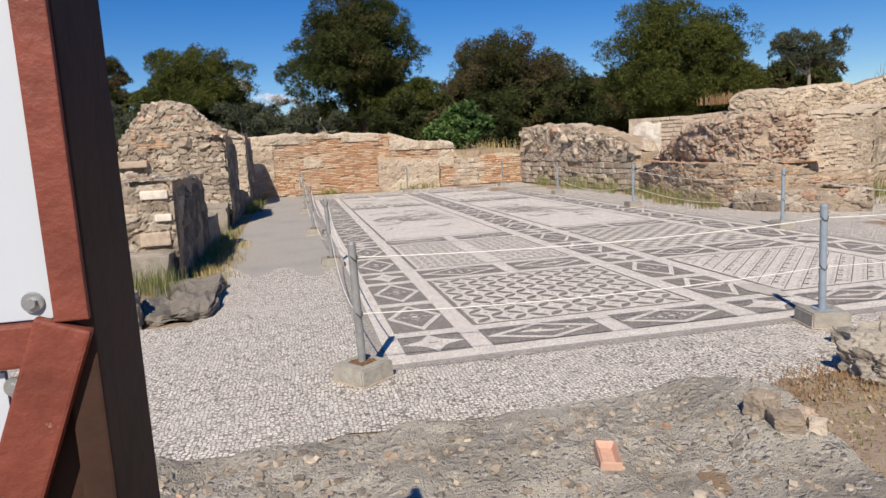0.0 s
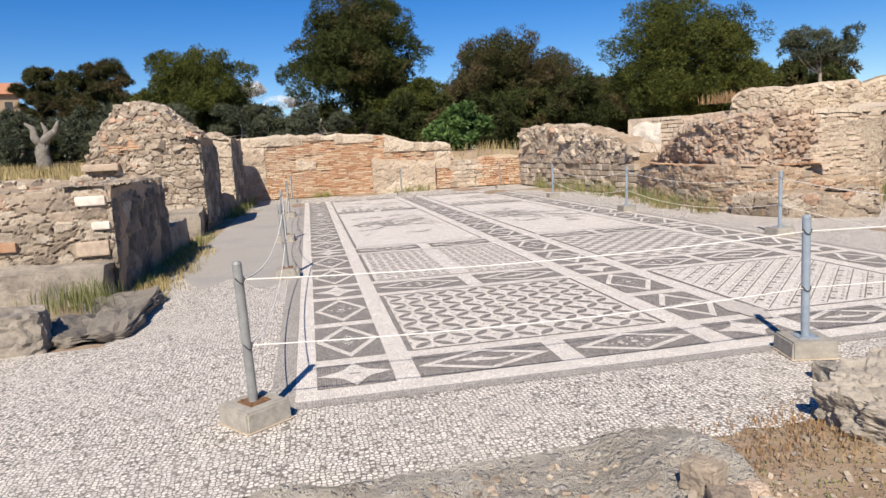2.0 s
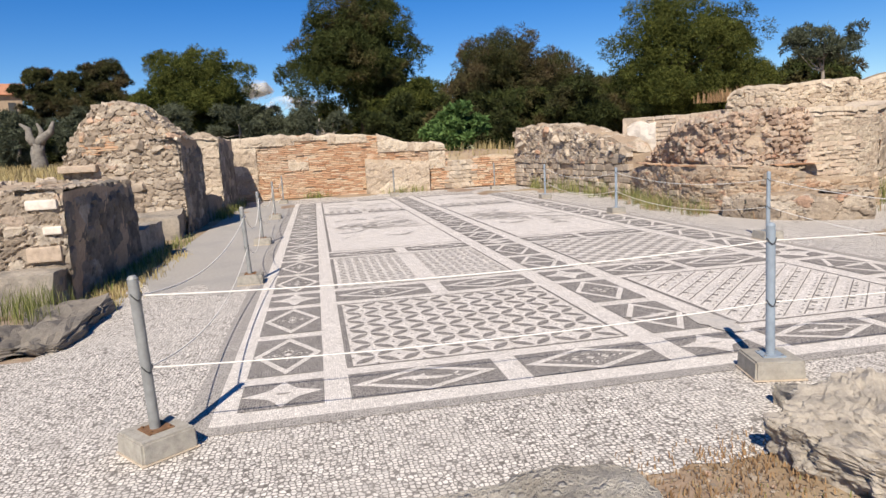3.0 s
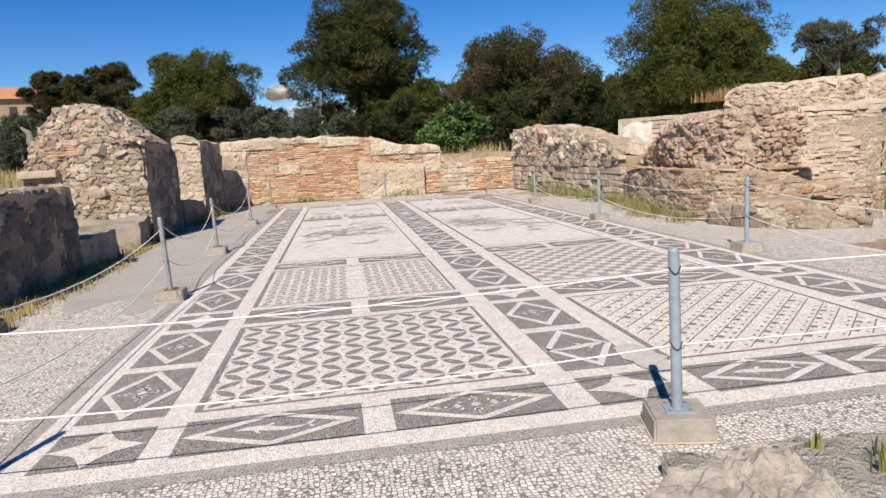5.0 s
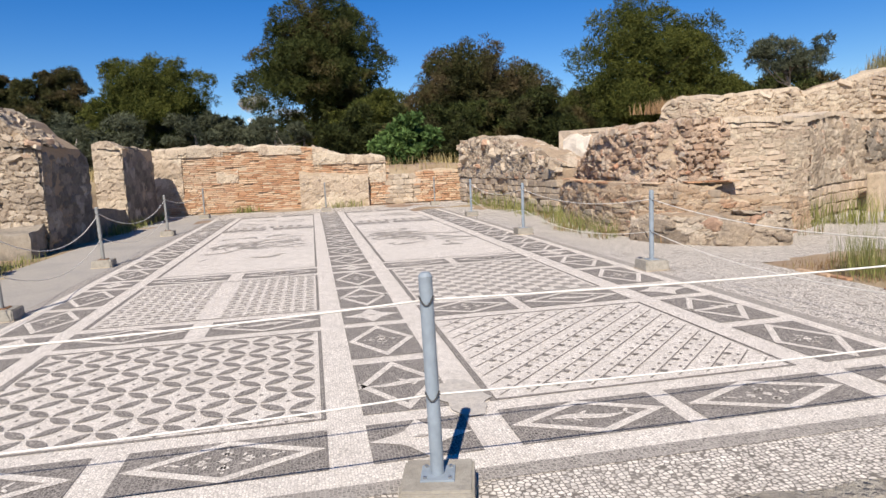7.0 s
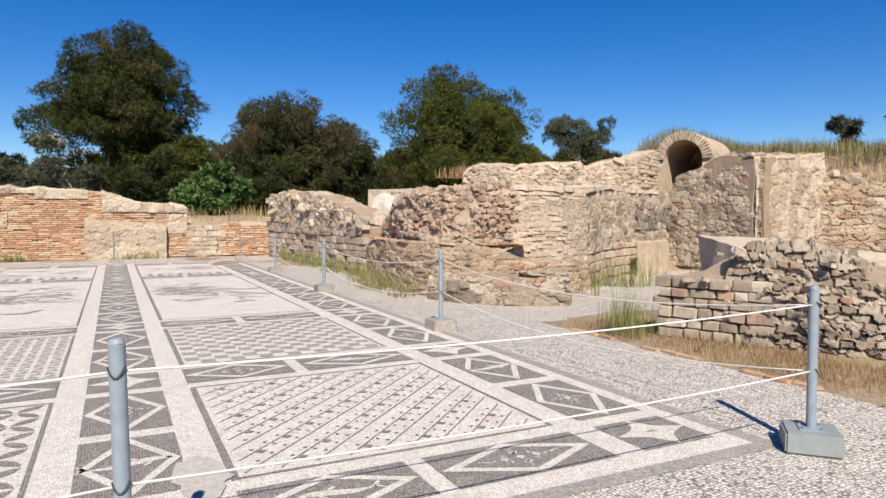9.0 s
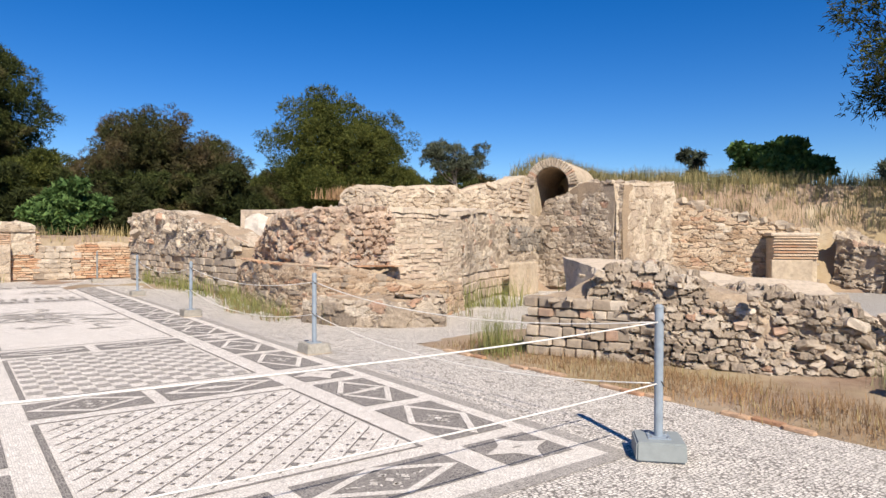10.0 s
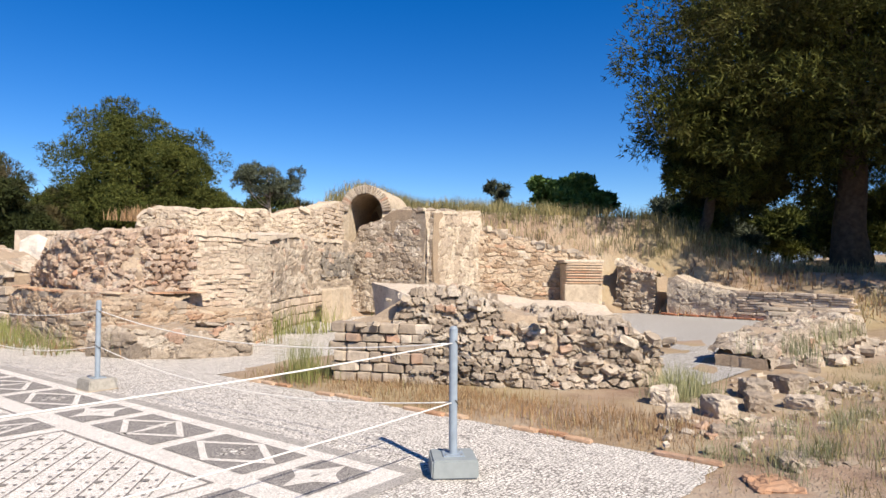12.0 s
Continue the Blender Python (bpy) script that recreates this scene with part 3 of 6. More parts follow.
# ---- ground ----
def smooth_step(a, b, x):
    t = min(1, max(0, (x - a) / (b - a)))
    return t * t * (3 - 2 * t)


def ground_z(x, y):
    """Height of the earth round the paved room."""
    z = -0.012
    z += 0.06 * smooth_step(3.4, 2.0, y) * smooth_step(-60, -20, x)
    left = smooth_step(-2.2, -5.0, x)
    z += left * (0.15 + 1.15 * smooth_step(9.5, 14, y))
    far = smooth_step(29.2, 31, y) * smooth_step(14, 10, x)
    z = z + (1.5 - z) * far
    right = smooth_step(9.6, 10.2, x) * smooth_step(9.9, 9.0, y)
    z += 0.07 * right
    sd, u = (x - 20.5) * 0.72 + (y - 12.9) * 0.7, (x - 20.5) * 0.7 - (y - 12.9) * 0.72
    mound = 3.35 * smooth_step(0.4, 3.2, sd) * smooth_step(-7, -3.5, u) * smooth_step(13, 2, u) * smooth_step(22, 9, sd)
    la, lb = 0.88 * (x - 19.25) + 0.47 * (y - 16.4), 0.47 * (x - 19.25) - 0.88 * (y - 16.4)
    if la < 2.9 and abs(lb) < 1.5:
        mound = min(mound, 1.9)
    z += mound
    z += 1.3 * smooth_step(23.6, 27, x) * smooth_step(-8, 3, y) * smooth_step(14, 9, y)
    z += 1.2 * smooth_step(13, 15, x) * smooth_step(17, 20, y) * smooth_step(4, -2, sd - 6)
    z += 1.2 * smooth_step(34, 70, math.hypot(x, y))
    if math.hypot(x - 4, y - 12) > 12:
        z += 0.12 * fbm(x, y, 0, 0.25)
    return z


def ground_sheet():
    axis_x = [-1800, -700, -300, -150, -90] + [-60 + 2 * i for i in range(15)] + [-30 + i for i in range(24)] + [-6 + 0.3 * i for i in range(60)] + [12 + 0.6 * i for i in range(40)] + [36 + 3 * i for i in range(12)] + [80, 120, 200, 400, 800, 1800]
    axis_y = [-1500, -400, -120, -50, -20, -10, -5] + [-2 + 0.3 * i for i in range(30)] + [7 + 0.8 * i for i in range(48)] + [46 + 3 * i for i in range(15)] + [95, 120, 170, 260, 500, 1000, 2000]
    verts = [(x, y, ground_z(x, y) + 0.012 * fbm(x, y, 2, 1.5)) for x in axis_x for y in axis_y]
    ny = len(axis_y)
    faces = [(i * ny + j, (i + 1) * ny + j, (i + 1) * ny + j + 1, i * ny + j + 1) for i in range(len(axis_x) - 1) for j in range(ny - 1)]
    ob = data_part("ground", verts, faces, M_GROUND, smooth=True)
    return tagged(ob, "dry brown earth with gravel and straw-coloured grass", "ground", kind="structure")


ground = ground_sheet()

# ---- paved floor with its mosaic ----
FAR = 28.3


def floor_sheet():
    """The paving: one sheet with a broken near edge."""
    bm = bmesh.new()

    def near(x):
        return 3.72 + 0.22 * fbm(x, 0, 0, 0.9) * (x < 8) + 0.05 * fbm(x, 3, 0, 4.0) - 0.37 * min(1, max(0, (x - 7.6) / 0.9))

    for xa, xb, n, far_y in ((-5.0, -1.2, 24, 7.1), (-1.2, 9.62, 70, FAR)):
        xs = np.linspace(xa, xb, n + 1)
        for x0, x1 in zip(xs, xs[1:]):
            y0, y1 = near(x0), near(x1)
            bm.faces.new([bm.verts.new(v) for v in ((x0, y0, 0), (x1, y1, 0), (x1, far_y, 0), (x0, far_y, 0))])
    for ring in ([(9.62, 9.75), (15.5, 9.75), (20.0, 12.4), (19.0, 15.0), (9.62, 19.5)], [(9.62, 19.5), (10.0, 19.5), (9.95, FAR), (9.62, FAR)]):
        bm.faces.new([bm.verts.new((x, y, 0)) for x, y in ring])
    bmesh.ops.remove_doubles(bm, verts=bm.verts[:], dist=0.001)
    return tagged(part("floor", bm, M_FLOOR), "pale worn tessera paving with black and white mosaic carpet", "floor", kind="structure")


floor = floor_sheet()


def flat(name, rings, z, material, parent, label="", kind=""):
    """Flat inlay of one or more outlines at height z."""
    bm = bmesh.new()
    for ring in rings:
        bm.faces.new([bm.verts.new((x, y, z)) for x, y in ring])
    bmesh.ops.recalc_face_normals(bm, faces=bm.faces[:])
    for f in bm.faces:
        if f.normal.z < 0:
            f.normal_flip()
    ob = part(name, bm, material, parent, label)
    return tagged(ob, kind=kind)


def rect(x0, x1, y0, y1):
    return [(x0, y0), (x1, y0), (x1, y1), (x0, y1)]


MX0, MX1, MY0, MY1 = 0.6, 8.0, 5.03, 25.3
XS = {"left": (0.75, 1.32), "a": (1.5, 2.6), "b": (2.79, 3.85), "mid": (4.07, 4.65), "c": (4.86, 5.83), "d": (5.95, 7.05), "right": (7.27, 7.86)}
BANDS = [(5.22, 5.74), (8.32, 8.92), (11.68, 12.18), (19.6, 20.1), (24.55, 25.1)]
screed = [(-1.35, 28.0)] + [(-1.3 + 1.73 * k / 8, 10.3 + 0.5 * math.sin(1.7 * k) - 0.09 * k) for k in range(9)] + [(0.425, 28.0)]
flat("screed_strip", [screed], 0.003, M_CEMENT, floor, "smooth worn grey cement strip")
flat("mosaic_carpet", [rect(MX0, MX1, MY0, MY1)], 0.004, M_WHITE, floor, "white tessera ground of the mosaic")
for ring in (rect(0.43, 0.6, 4.9, 25.45), rect(8.0, 8.13, 4.9, 25.45), rect(0.6, 8.0, 4.9, 5.03), rect(0.6, 8.0, 25.3, 25.45)):
    flat("mosaic_border", [ring], 0.004, M_BAND, floor, "grey tessera border band")


def rhombus(cx, cy, a, b):
    return [(cx - a, cy), (cx, cy - b), (cx + a, cy), (cx, cy + b)]


def lens(cx, cy, l, w, ang, n=7):
    """A pointed leaf outline."""
    out = []
    for side in (1, -1):
        for i in range(n):
            t = -1 + 2 * i / n
            out.append((t * l / 2 * side, side * w / 2 * (1 - t * t)))
    c, s = math.cos(ang), math.sin(ang)
    return [(cx + x * c - y * s, cy + x * s + y * c) for x, y in out]


def disc(cx, cy, w, n=8):
    return [(cx + w * math.cos(2 * math.pi * k / n), cy + w * math.sin(2 * math.pi * k / n)) for k in range(n)]


def flower(parent, cx, cy, size, material, r, z=0.0115, wide=1.0):
    """A rosette: lozenge heart, four lily arms and small buds between them."""
    w = size * r.uniform(0.9, 1.05)
    rings = [rhombus(cx, cy, w * 0.26, w * 0.26)]
    for k in range(4):
        a = k * math.pi / 2
        reach = w * (1.35 if wide > 1.3 and k % 2 == 0 else 1.0)
        for off, l in ((0.0, 0.5), (0.5, 0.3), (-0.5, 0.3)):
            rings.append(lens(cx + reach * 0.62 * math.cos(a + off * 0.35), cy + reach * 0.62 * math.sin(a + off * 0.35), w * l, w * 0.2, a + off * 1.3))
        rings.append(disc(cx + reach * 1.0 * math.cos(a), cy + reach * 1.0 * math.sin(a), w * 0.075))
        b = a + math.pi / 4
        rings.append(lens(cx + w * 0.62 * math.cos(b) * min(wide, 1.5), cy + w * 0.55 * math.sin(b), w * 0.3, w * 0.13, b + 0.5))
    if wide > 1.5:
        for sx in (-1, 1):
            rings.append(lens(cx + sx * w * 1.75, cy + 0.05 * w, w * 0.5, w * 0.14, 0.5 * sx))
            rings.append(disc(cx + sx * w * 2.05, cy + 0.16 * w, w * 0.07))
    flat("flower", rings, z, material, parent)


def animal_shape(cx, cy, l, r):
    """Silhouettes of a plain curved swimming beast: body, tail fin, back fin."""
    s = r.choice((-1, 1))
    top, low = [], []
    for t in np.linspace(0, 1, 14):
        mid = 0.06 * math.sin(5.5 * t + 0.6)
        half = 0.10 * math.sin(math.pi * min(1, t * 1.02)) ** 0.8 * (1 - 0.55 * t) + 0.008
        top.append((cx + s * l * (t - 0.5), cy + l * (mid + half)))
        low.append((cx + s * l * (t - 0.5), cy + l * (mid - half)))
    tx, ty = cx + s * l * 0.52, cy + l * 0.06 * math.sin(6.1)
    return [top + low[::-1], lens(tx, ty + l * 0.06, l * 0.22, l * 0.06, s * 1.0), lens(tx, ty - l * 0.04, l * 0.2, l * 0.05, -s * 0.8), lens(cx - s * l * 0.05, cy + l * 0.13, l * 0.18, l * 0.06, s * 0.7), lens(cx - s * l * 0.2, cy - l * 0.08, l * 0.16, l * 0.05, -s * 0.9)]


def diamond_panel(x0, x1, y0, y1, r, style="flower"):
    """A dark panel with a white rhombus outline and a motif in it."""
    cx, cy = (x0 + x1) / 2, (y0 + y1) / 2
    p = flat("mosaic_panel", [rect(x0, x1, y0, y1)], 0.0075, M_DARK, floor)
    hx, hy, w = (x1 - x0) / 2 * 0.98, (y1 - y0) / 2 * 0.98, 0.055
    k = w * math.hypot(hx, hy) / (hx * hy)
    out, inn = rhombus(cx, cy, hx, hy), rhombus(cx, cy, hx * (1 - k), hy * (1 - k))
    flat("rhombus", [[out[i], out[(i + 1) % 4], inn[(i + 1) % 4], inn[i]] for i in range(4)], 0.011, M_WHITE, p)
    s = min(x1 - x0, y1 - y0)
    if style == "animal":
        flat("silhouette", animal_shape(cx, cy, min(s * 0.85, 0.5), r), 0.011, M_WHITE, p)
    else:
        flower(p, cx, cy, s * 0.27, M_WHITE, r, 0.011, (x1 - x0) / (y1 - y0))


def star_panel(x0, x1, y0, y1, r):
    """A dark square with a white four-pointed star of concave sides."""
    cx, cy = (x0 + x1) / 2, (y0 + y1) / 2
    p = flat("mosaic_panel", [rect(x0, x1, y0, y1)], 0.0075, M_DARK, floor)
    tips = [(x0, cy), (cx, y0), (x1, cy), (cx, y1)]
    ring = []
    for i in range(4):
        a, b = tips[i], tips[(i + 1) % 4]
        for t in np.linspace(0, 1, 6)[:-1]:
            q = 0.30 * math.sin(math.pi * t)
            mx, my = a[0] + (b[0] - a[0]) * t, a[1] + (b[1] - a[1]) * t
            ring.append((mx + (cx - mx) * q, my + (cy - my) * q))
    flat("star", [ring], 0.011, M_WHITE, p)
    flat("cross", [lens(cx, cy, 0.11, 0.03, 0.0)], 0.0145, M_BAND, p)


mr = random.Random(11)
for bi, (y0, y1) in enumerate(BANDS):
    for key in ("left", "mid", "right"):
        star_panel(*XS[key], y0, y1, mr)
    for ki, key in enumerate("abcd"):
        diamond_panel(*XS[key], y0, y1, mr, "animal" if (ki + bi) % 2 == 0 else "flower")
for (a, b), (c, d) in zip(BANDS, BANDS[1:]):
    span = c - b - 0.16
    n = max(2, round(span / 1.18))
    for i in range(n):
        y0 = b + 0.16 + i * span / n
        for key in ("left", "mid", "right"):
            diamond_panel(*XS[key], y0, y0 + span / n - 0.16, mr, "animal" if (i + len(key)) % 3 == 0 else "flower")

# thin dark fillets round the fields
for x0, x1 in ((1.5, 3.85), (4.86, 7.05)):
    for (a, b), (c, d) in zip(BANDS, BANDS[1:]):
        f0, f1 = b + 0.16, c - 0.16
        flat("mosaic_fillet", [rect(x0, x0 + 0.05, f0, f1)], 0.0075, M_DARK, floor)
        flat("mosaic_fillet", [rect(x1 - 0.03, x1, f0, f1)], 0.0075, M_DARK, floor)
        flat("mosaic_fillet", [rect(x0 + 0.05, x1 - 0.03, f0, f0 + 0.03)], 0.0075, M_DARK, floor)
        flat("mosaic_fillet", [rect(x0 + 0.05, x1 - 0.03, f1 - 0.03, f1)], 0.0075, M_DARK, floor)

# field of crossing circles
leaf_bm = bmesh.new()
leaf_bm.faces.new([leaf_bm.verts.new((x, y, 0)) for x, y in lens(0, 0, 1, 0.36, 0, 12)])
leaf_me = bpy.data.meshes.new("mosaic_leaf")
leaf_bm.to_mesh(leaf_me)
leaf_bm.free()
leaf_me.materials.append(M_DARK)
fx0, fx1, fy0, fy1 = 1.56, 3.80, 5.95, 8.12
NA = 6
ux, uy = (fx1 - fx0) / NA, (fy1 - fy0) / NA
for i in range(NA):
    for j in range(NA):
        for sx, sy in ((-1, -1), (1, -1), (1, 1), (-1, 1)):
            cx, cy = fx0 + (i + 0.5 + sx * 0.25) * ux, fy0 + (j + 0.5 + sy * 0.25) * uy
            piece("mosaic_leaf", leaf_me, Matrix.Translation((cx, cy, 0.008)) @ Matrix.Rotation(math.atan2(sy * uy, sx * ux), 4, "Z") @ Matrix.Scale(math.hypot(ux, uy) / 2 * 0.87, 4), floor)
dots = [rhombus(fx0 + (i + 0.5 * (k == 0)) * ux, fy0 + (j + 0.5 * (k == 1)) * uy, 0.016, 0.016) for i in range(NA) for j in range(NA) for k in (0, 1)]
flat("mosaic_dots", dots, 0.008, M_DARK, floor, kind="stuff")

# lattice field
lx0, lx1, ly0, ly1 = 4.95, 6.98, 5.98, 8.1
rings, dots, sp, lw = [], [], 0.21, 0.009
for k in range(-11, 11):
    t0, t1 = max(0.0, -k * sp), min(ly1 - ly0, lx1 - lx0 - k * sp)
    if t1 - t0 > 0.06:
        xa, xb = lx0 + k * sp + t0, lx0 + k * sp + t1
        rings.append([(xa - lw, ly0 + t0), (xa + lw, ly0 + t0), (xb + lw, ly0 + t1), (xb - lw, ly0 + t1)])
flat("mosaic_lattice", rings, 0.0075, M_DARK, floor, kind="stuff")
for k in range(0, 22):
    for q in range(-40, 41):
        cx, cy = lx0 + k * sp / 2 + q * 0.0525 + 0.05, ly0 + k * sp / 2 - q * 0.0525
        if lx0 + 0.06 < cx < lx1 - 0.06 and ly0 + 0.05 < cy < ly1 - 0.05 and q % 4 != 0:
            big = k % 2 == 0 and q % 4 == 2
            w = 0.036 if big else 0.017
            dots.append(rhombus(cx, cy, w, w * 0.9))
flat("mosaic_lozenges", dots, 0.0105, M_DARK, floor, kind="stuff")

# chequer field
checks = []
for i in range(14):
    for j in range(15):
        if (i + j) % 2:
            checks.append(rect(4.93 + i * 0.147, 4.93 + i * 0.147 + 0.14, 9.15 + j * 0.155, 9.15 + j * 0.155 + 0.148))
flat("mosaic_chequers", checks, 0.008, M_BAND, floor, kind="stuff")

# small-figure field in two halves
small = []
for half in (1.58, 2.80):
    for i in range(8):
        for j in range(18):
            cx, cy = half + 0.07 + i * 0.125, 9.2 + j * 0.13
            small.append([(cx - 0.055, cy - 0.04), (cx + 0.055, cy - 0.04), (cx + (0.03 if (i + j) % 2 else -0.03), cy + 0.045)])
flat("mosaic_triangles", small, 0.008, M_BAND, floor, kind="stuff")

# cement repair on the worn middle band
rp = random.Random(3)
flat("cement_patch", [[(4.72 + (0.11 + 0.07 * rp.random()) * math.cos(a), 6.05 + (0.26 + 0.14 * rp.random()) * math.sin(a)) for a in np.linspace(0, 6.28, 22)[:-1]]], 0.0150, M_CEMENTP, floor, "pale grey cement repair")

# figure fields: curling plain shapes
def curl(cx, cy, l, w, ang, r):
    a, b = [], []
    ph, amp = r.uniform(0, 6), r.uniform(0.12, 0.25)
    for t in np.linspace(0, 1, 14):
        x, y = l * (t - 0.5), l * amp * math.sin(5 * t + ph)
        ww = w * (0.25 + math.sin(math.pi * t))
        a.append((x, y + ww / 2))
        b.append((x, y - ww / 2))
    ring = a + b[::-1]
    c, s = math.cos(ang), math.sin(ang)
    return [(cx + x * c - y * s, cy + x * s + y * c) for x, y in ring]


for x0, x1 in ((1.6, 3.75), (4.95, 6.95)):
    cx = (x0 + x1) / 2
    for (y0, y1, num) in ((12.4, 19.4, 40), (20.3, 24.4, 12)):
        for k in range(num):
            g = mr.gauss(0, 0.5) if k < num * 0.6 else mr.uniform(-0.9, 0.9)
            px = min(x1 - 0.3, max(x0 + 0.3, cx + g * (x1 - x0) / 2))
            py = min(y1 - 0.4, max(y0 + 0.4, (y0 + y1) / 2 + mr.gauss(0, 0.13) * (y1 - y0)))
            flat("mosaic_figure", [curl(px, py, mr.uniform(0.3, 0.95), mr.uniform(0.04, 0.13), mr.uniform(-0.6, 0.6) + (1.5 if k % 5 == 0 else 0), mr)], 0.0075 + 0.00015 * k, M_FADED if k % 3 else M_BAND, floor)
    flat("mosaic_chequers", [rect(x0 + 0.1 + i * 0.24, x0 + 0.22 + i * 0.24, 20.3 + 0.3 * j, 20.45 + 0.3 * j) for i in range(8) for j in range(2)], 0.0150, M_FADED, floor, kind="stuff")

# ---- ruined walls, left side ----
def loose_stones(parent, kind, spots, size, seed, limit=300):
    r = random.Random(seed)
    out = []
    for x, y, z in spots:
        s = size * r.uniform(0.6, 1.5)
        out.append(Matrix.Translation((x, y, z)) @ Euler((r.uniform(-0.4, 0.4), r.uniform(-0.4, 0.4), r.uniform(0, 6.3))).to_matrix().to_4x4() @ Matrix.Diagonal((s * r.uniform(0.8, 1.5), s, s * r.uniform(0.5, 0.9), 1)))
    lay(parent, kind, out, limit)


def top_spots(quad, n, seed, dz=0.0):
    r = random.Random(seed)
    out = []
    for _ in range(n):
        u, v = r.random(), r.random()
        f = lambda k: (quad[0][k] * (1 - u) + quad[1][k] * u) * (1 - v) + (quad[3][k] * (1 - u) + quad[2][k] * u) * v
        out.append((f(0), f(1), f(2) + dz))
    return out


Q1 = [(-6.2, 9.85, 1.35), (-1.72, 9.85, 1.36), (-1.72, 13.1, 1.42), (-6.2, 13.1, 1.6)]
wall_1 = mass("wall_1", Q1, -0.1, M_MORTAR, "ruined rubble wall stump of beige limestone with dressed corner", cells=16)
rubble_skin(wall_1, [(-6.2, 9.8), (-1.69, 9.8)], [(0, 1.36), (4.5, 1.38)], 0.35, 1.2, (0.24, 0.13), 0.05, M_FACE, 21, uneven=0.04, bulge=0.03, step=0.024, top_wobble=0.05)
lay(wall_1, "rubble", course_poses([(-6.2, 9.85), (-1.75, 9.85)], [(0, 1.33), (4.5, 1.33)], 0.42, (0.2, 0.10), 0.2, 21, proud=0.0, loose=0.2, drop=0.72), 200)
lay(wall_1, "ashlar", course_poses([(-2.6, 9.82), (-1.95, 9.82)], [(0, 1.33), (0.8, 1.36)], 0.42, (0.4, 0.2), 0.25, 22, proud=0.0, drop=0.6), 30)
# East side: darker face colour stands in for its shade.
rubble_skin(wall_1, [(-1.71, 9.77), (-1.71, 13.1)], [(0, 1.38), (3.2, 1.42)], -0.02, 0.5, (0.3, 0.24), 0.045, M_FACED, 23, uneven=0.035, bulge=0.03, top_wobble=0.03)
for bx_, bz_, bw_, bh_, bm_ in ((-1.93, 1.24, 0.36, 0.12, M_WHITEPL), (-1.84, 0.92, 0.22, 0.1, M_WHITEPL), (-1.97, 0.63, 0.4, 0.19, M_PALE), (-3.0, 0.72, 0.3, 0.12, M_BRICK)):
    part("dressed_block", box(bmesh.new(), bx_ - bw_ / 2, bx_ + bw_ / 2, 9.735, 9.95, bz_ - bh_ / 2, bz_ + bh_ / 2, 0.02), bm_, wall_1)
loose_stones(wall_1, "rubble", top_spots(Q1, 110, 5), 0.11, 24, 60)
wall_1b = mass("wall_2", [(-6.2, 9.2, 0.45), (-1.75, 9.35, 0.42), (-1.75, 9.85, 0.45), (-6.2, 9.85, 0.5)], -0.1, M_GREY, "low grey stone footing along the wall", cells=12)
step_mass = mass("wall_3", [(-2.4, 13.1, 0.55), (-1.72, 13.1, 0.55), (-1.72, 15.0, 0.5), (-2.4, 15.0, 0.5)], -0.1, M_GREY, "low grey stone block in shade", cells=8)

Q2 = [(-4.2, 17.3, 1.7), (-1.68, 17.3, 2.2), (-1.68, 20.6, 2.25), (-4.2, 20.2, 1.7)]
ruin_top = [(0, 1.75), (0.15, 2.05), (0.4, 2.45), (0.75, 2.95), (1.3, 3.1), (1.75, 2.9), (2.0, 2.62), (2.45, 2.35), (2.6, 2.2)]
wall_4 = wall_core("wall_4", [(-4.2, 17.3), (-1.68, 17.3)], ruin_top, 2.6, -0.1, M_MORTAR, "tall ruined wall stump of mixed rubble with brick courses", ragged=0.15)
rubble_skin(wall_4, [(-4.2, 17.3), (-1.63, 17.3)], ruin_top, 0.3, 1.6, (0.23, 0.13), 0.06, M_FACE, 31, step=0.032)
lay(wall_4, "rubble", rubble_poses([(-4.2, 17.3), (-1.68, 17.3)], ruin_top, 0.5, 0.11, 90, 31, proud=0.035), 260)
lay(wall_4, "brick", course_poses([(-3.75, 17.27), (-3.1, 17.27)], [(0, 2.42), (1, 2.5)], 1.95, (0.24, 0.06), 0.15, 32, proud=0.0, loose=0.2, drop=0.3), 40)
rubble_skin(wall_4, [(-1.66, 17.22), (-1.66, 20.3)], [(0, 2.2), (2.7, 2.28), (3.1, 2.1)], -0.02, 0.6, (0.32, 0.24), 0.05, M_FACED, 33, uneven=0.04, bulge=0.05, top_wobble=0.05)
loose_stones(wall_4, "rubble", [(-4.2 + s, 17.3 + rnd.uniform(0.1, 1.6), lerp_list(ruin_top, s) + 0.02) for s in np.arange(0.05, 2.5, 0.03)], 0.15, 34, 60)
wall_5 = mass("wall_5", [(-4.4, 16.4, 0.5), (-1.7, 16.4, 0.5), (-1.7, 17.3, 0.6), (-4.4, 17.3, 0.6)], -0.1, M_GREY, "low grey footing before the ruined wall", cells=10)
slab_bm = box(bmesh.new(), -4.25, -3.45, 17.1, 17.6, 1.58, 1.74, 0.03)
tagged(part("stone_slab", slab_bm, M_PALE), "pale flat stone slab set in the ruined wall", "stone slab")
wall_6 = mass("wall_6", [(-2.35, 23.3, 2.45), (-1.62, 23.3, 2.4), (-1.62, 27.2, 2.4), (-2.35, 27.2, 2.5)], -0.1, M_PLASTER, "ruined pier of plastered limestone with rounded top", cells=12, ragged=0.15)
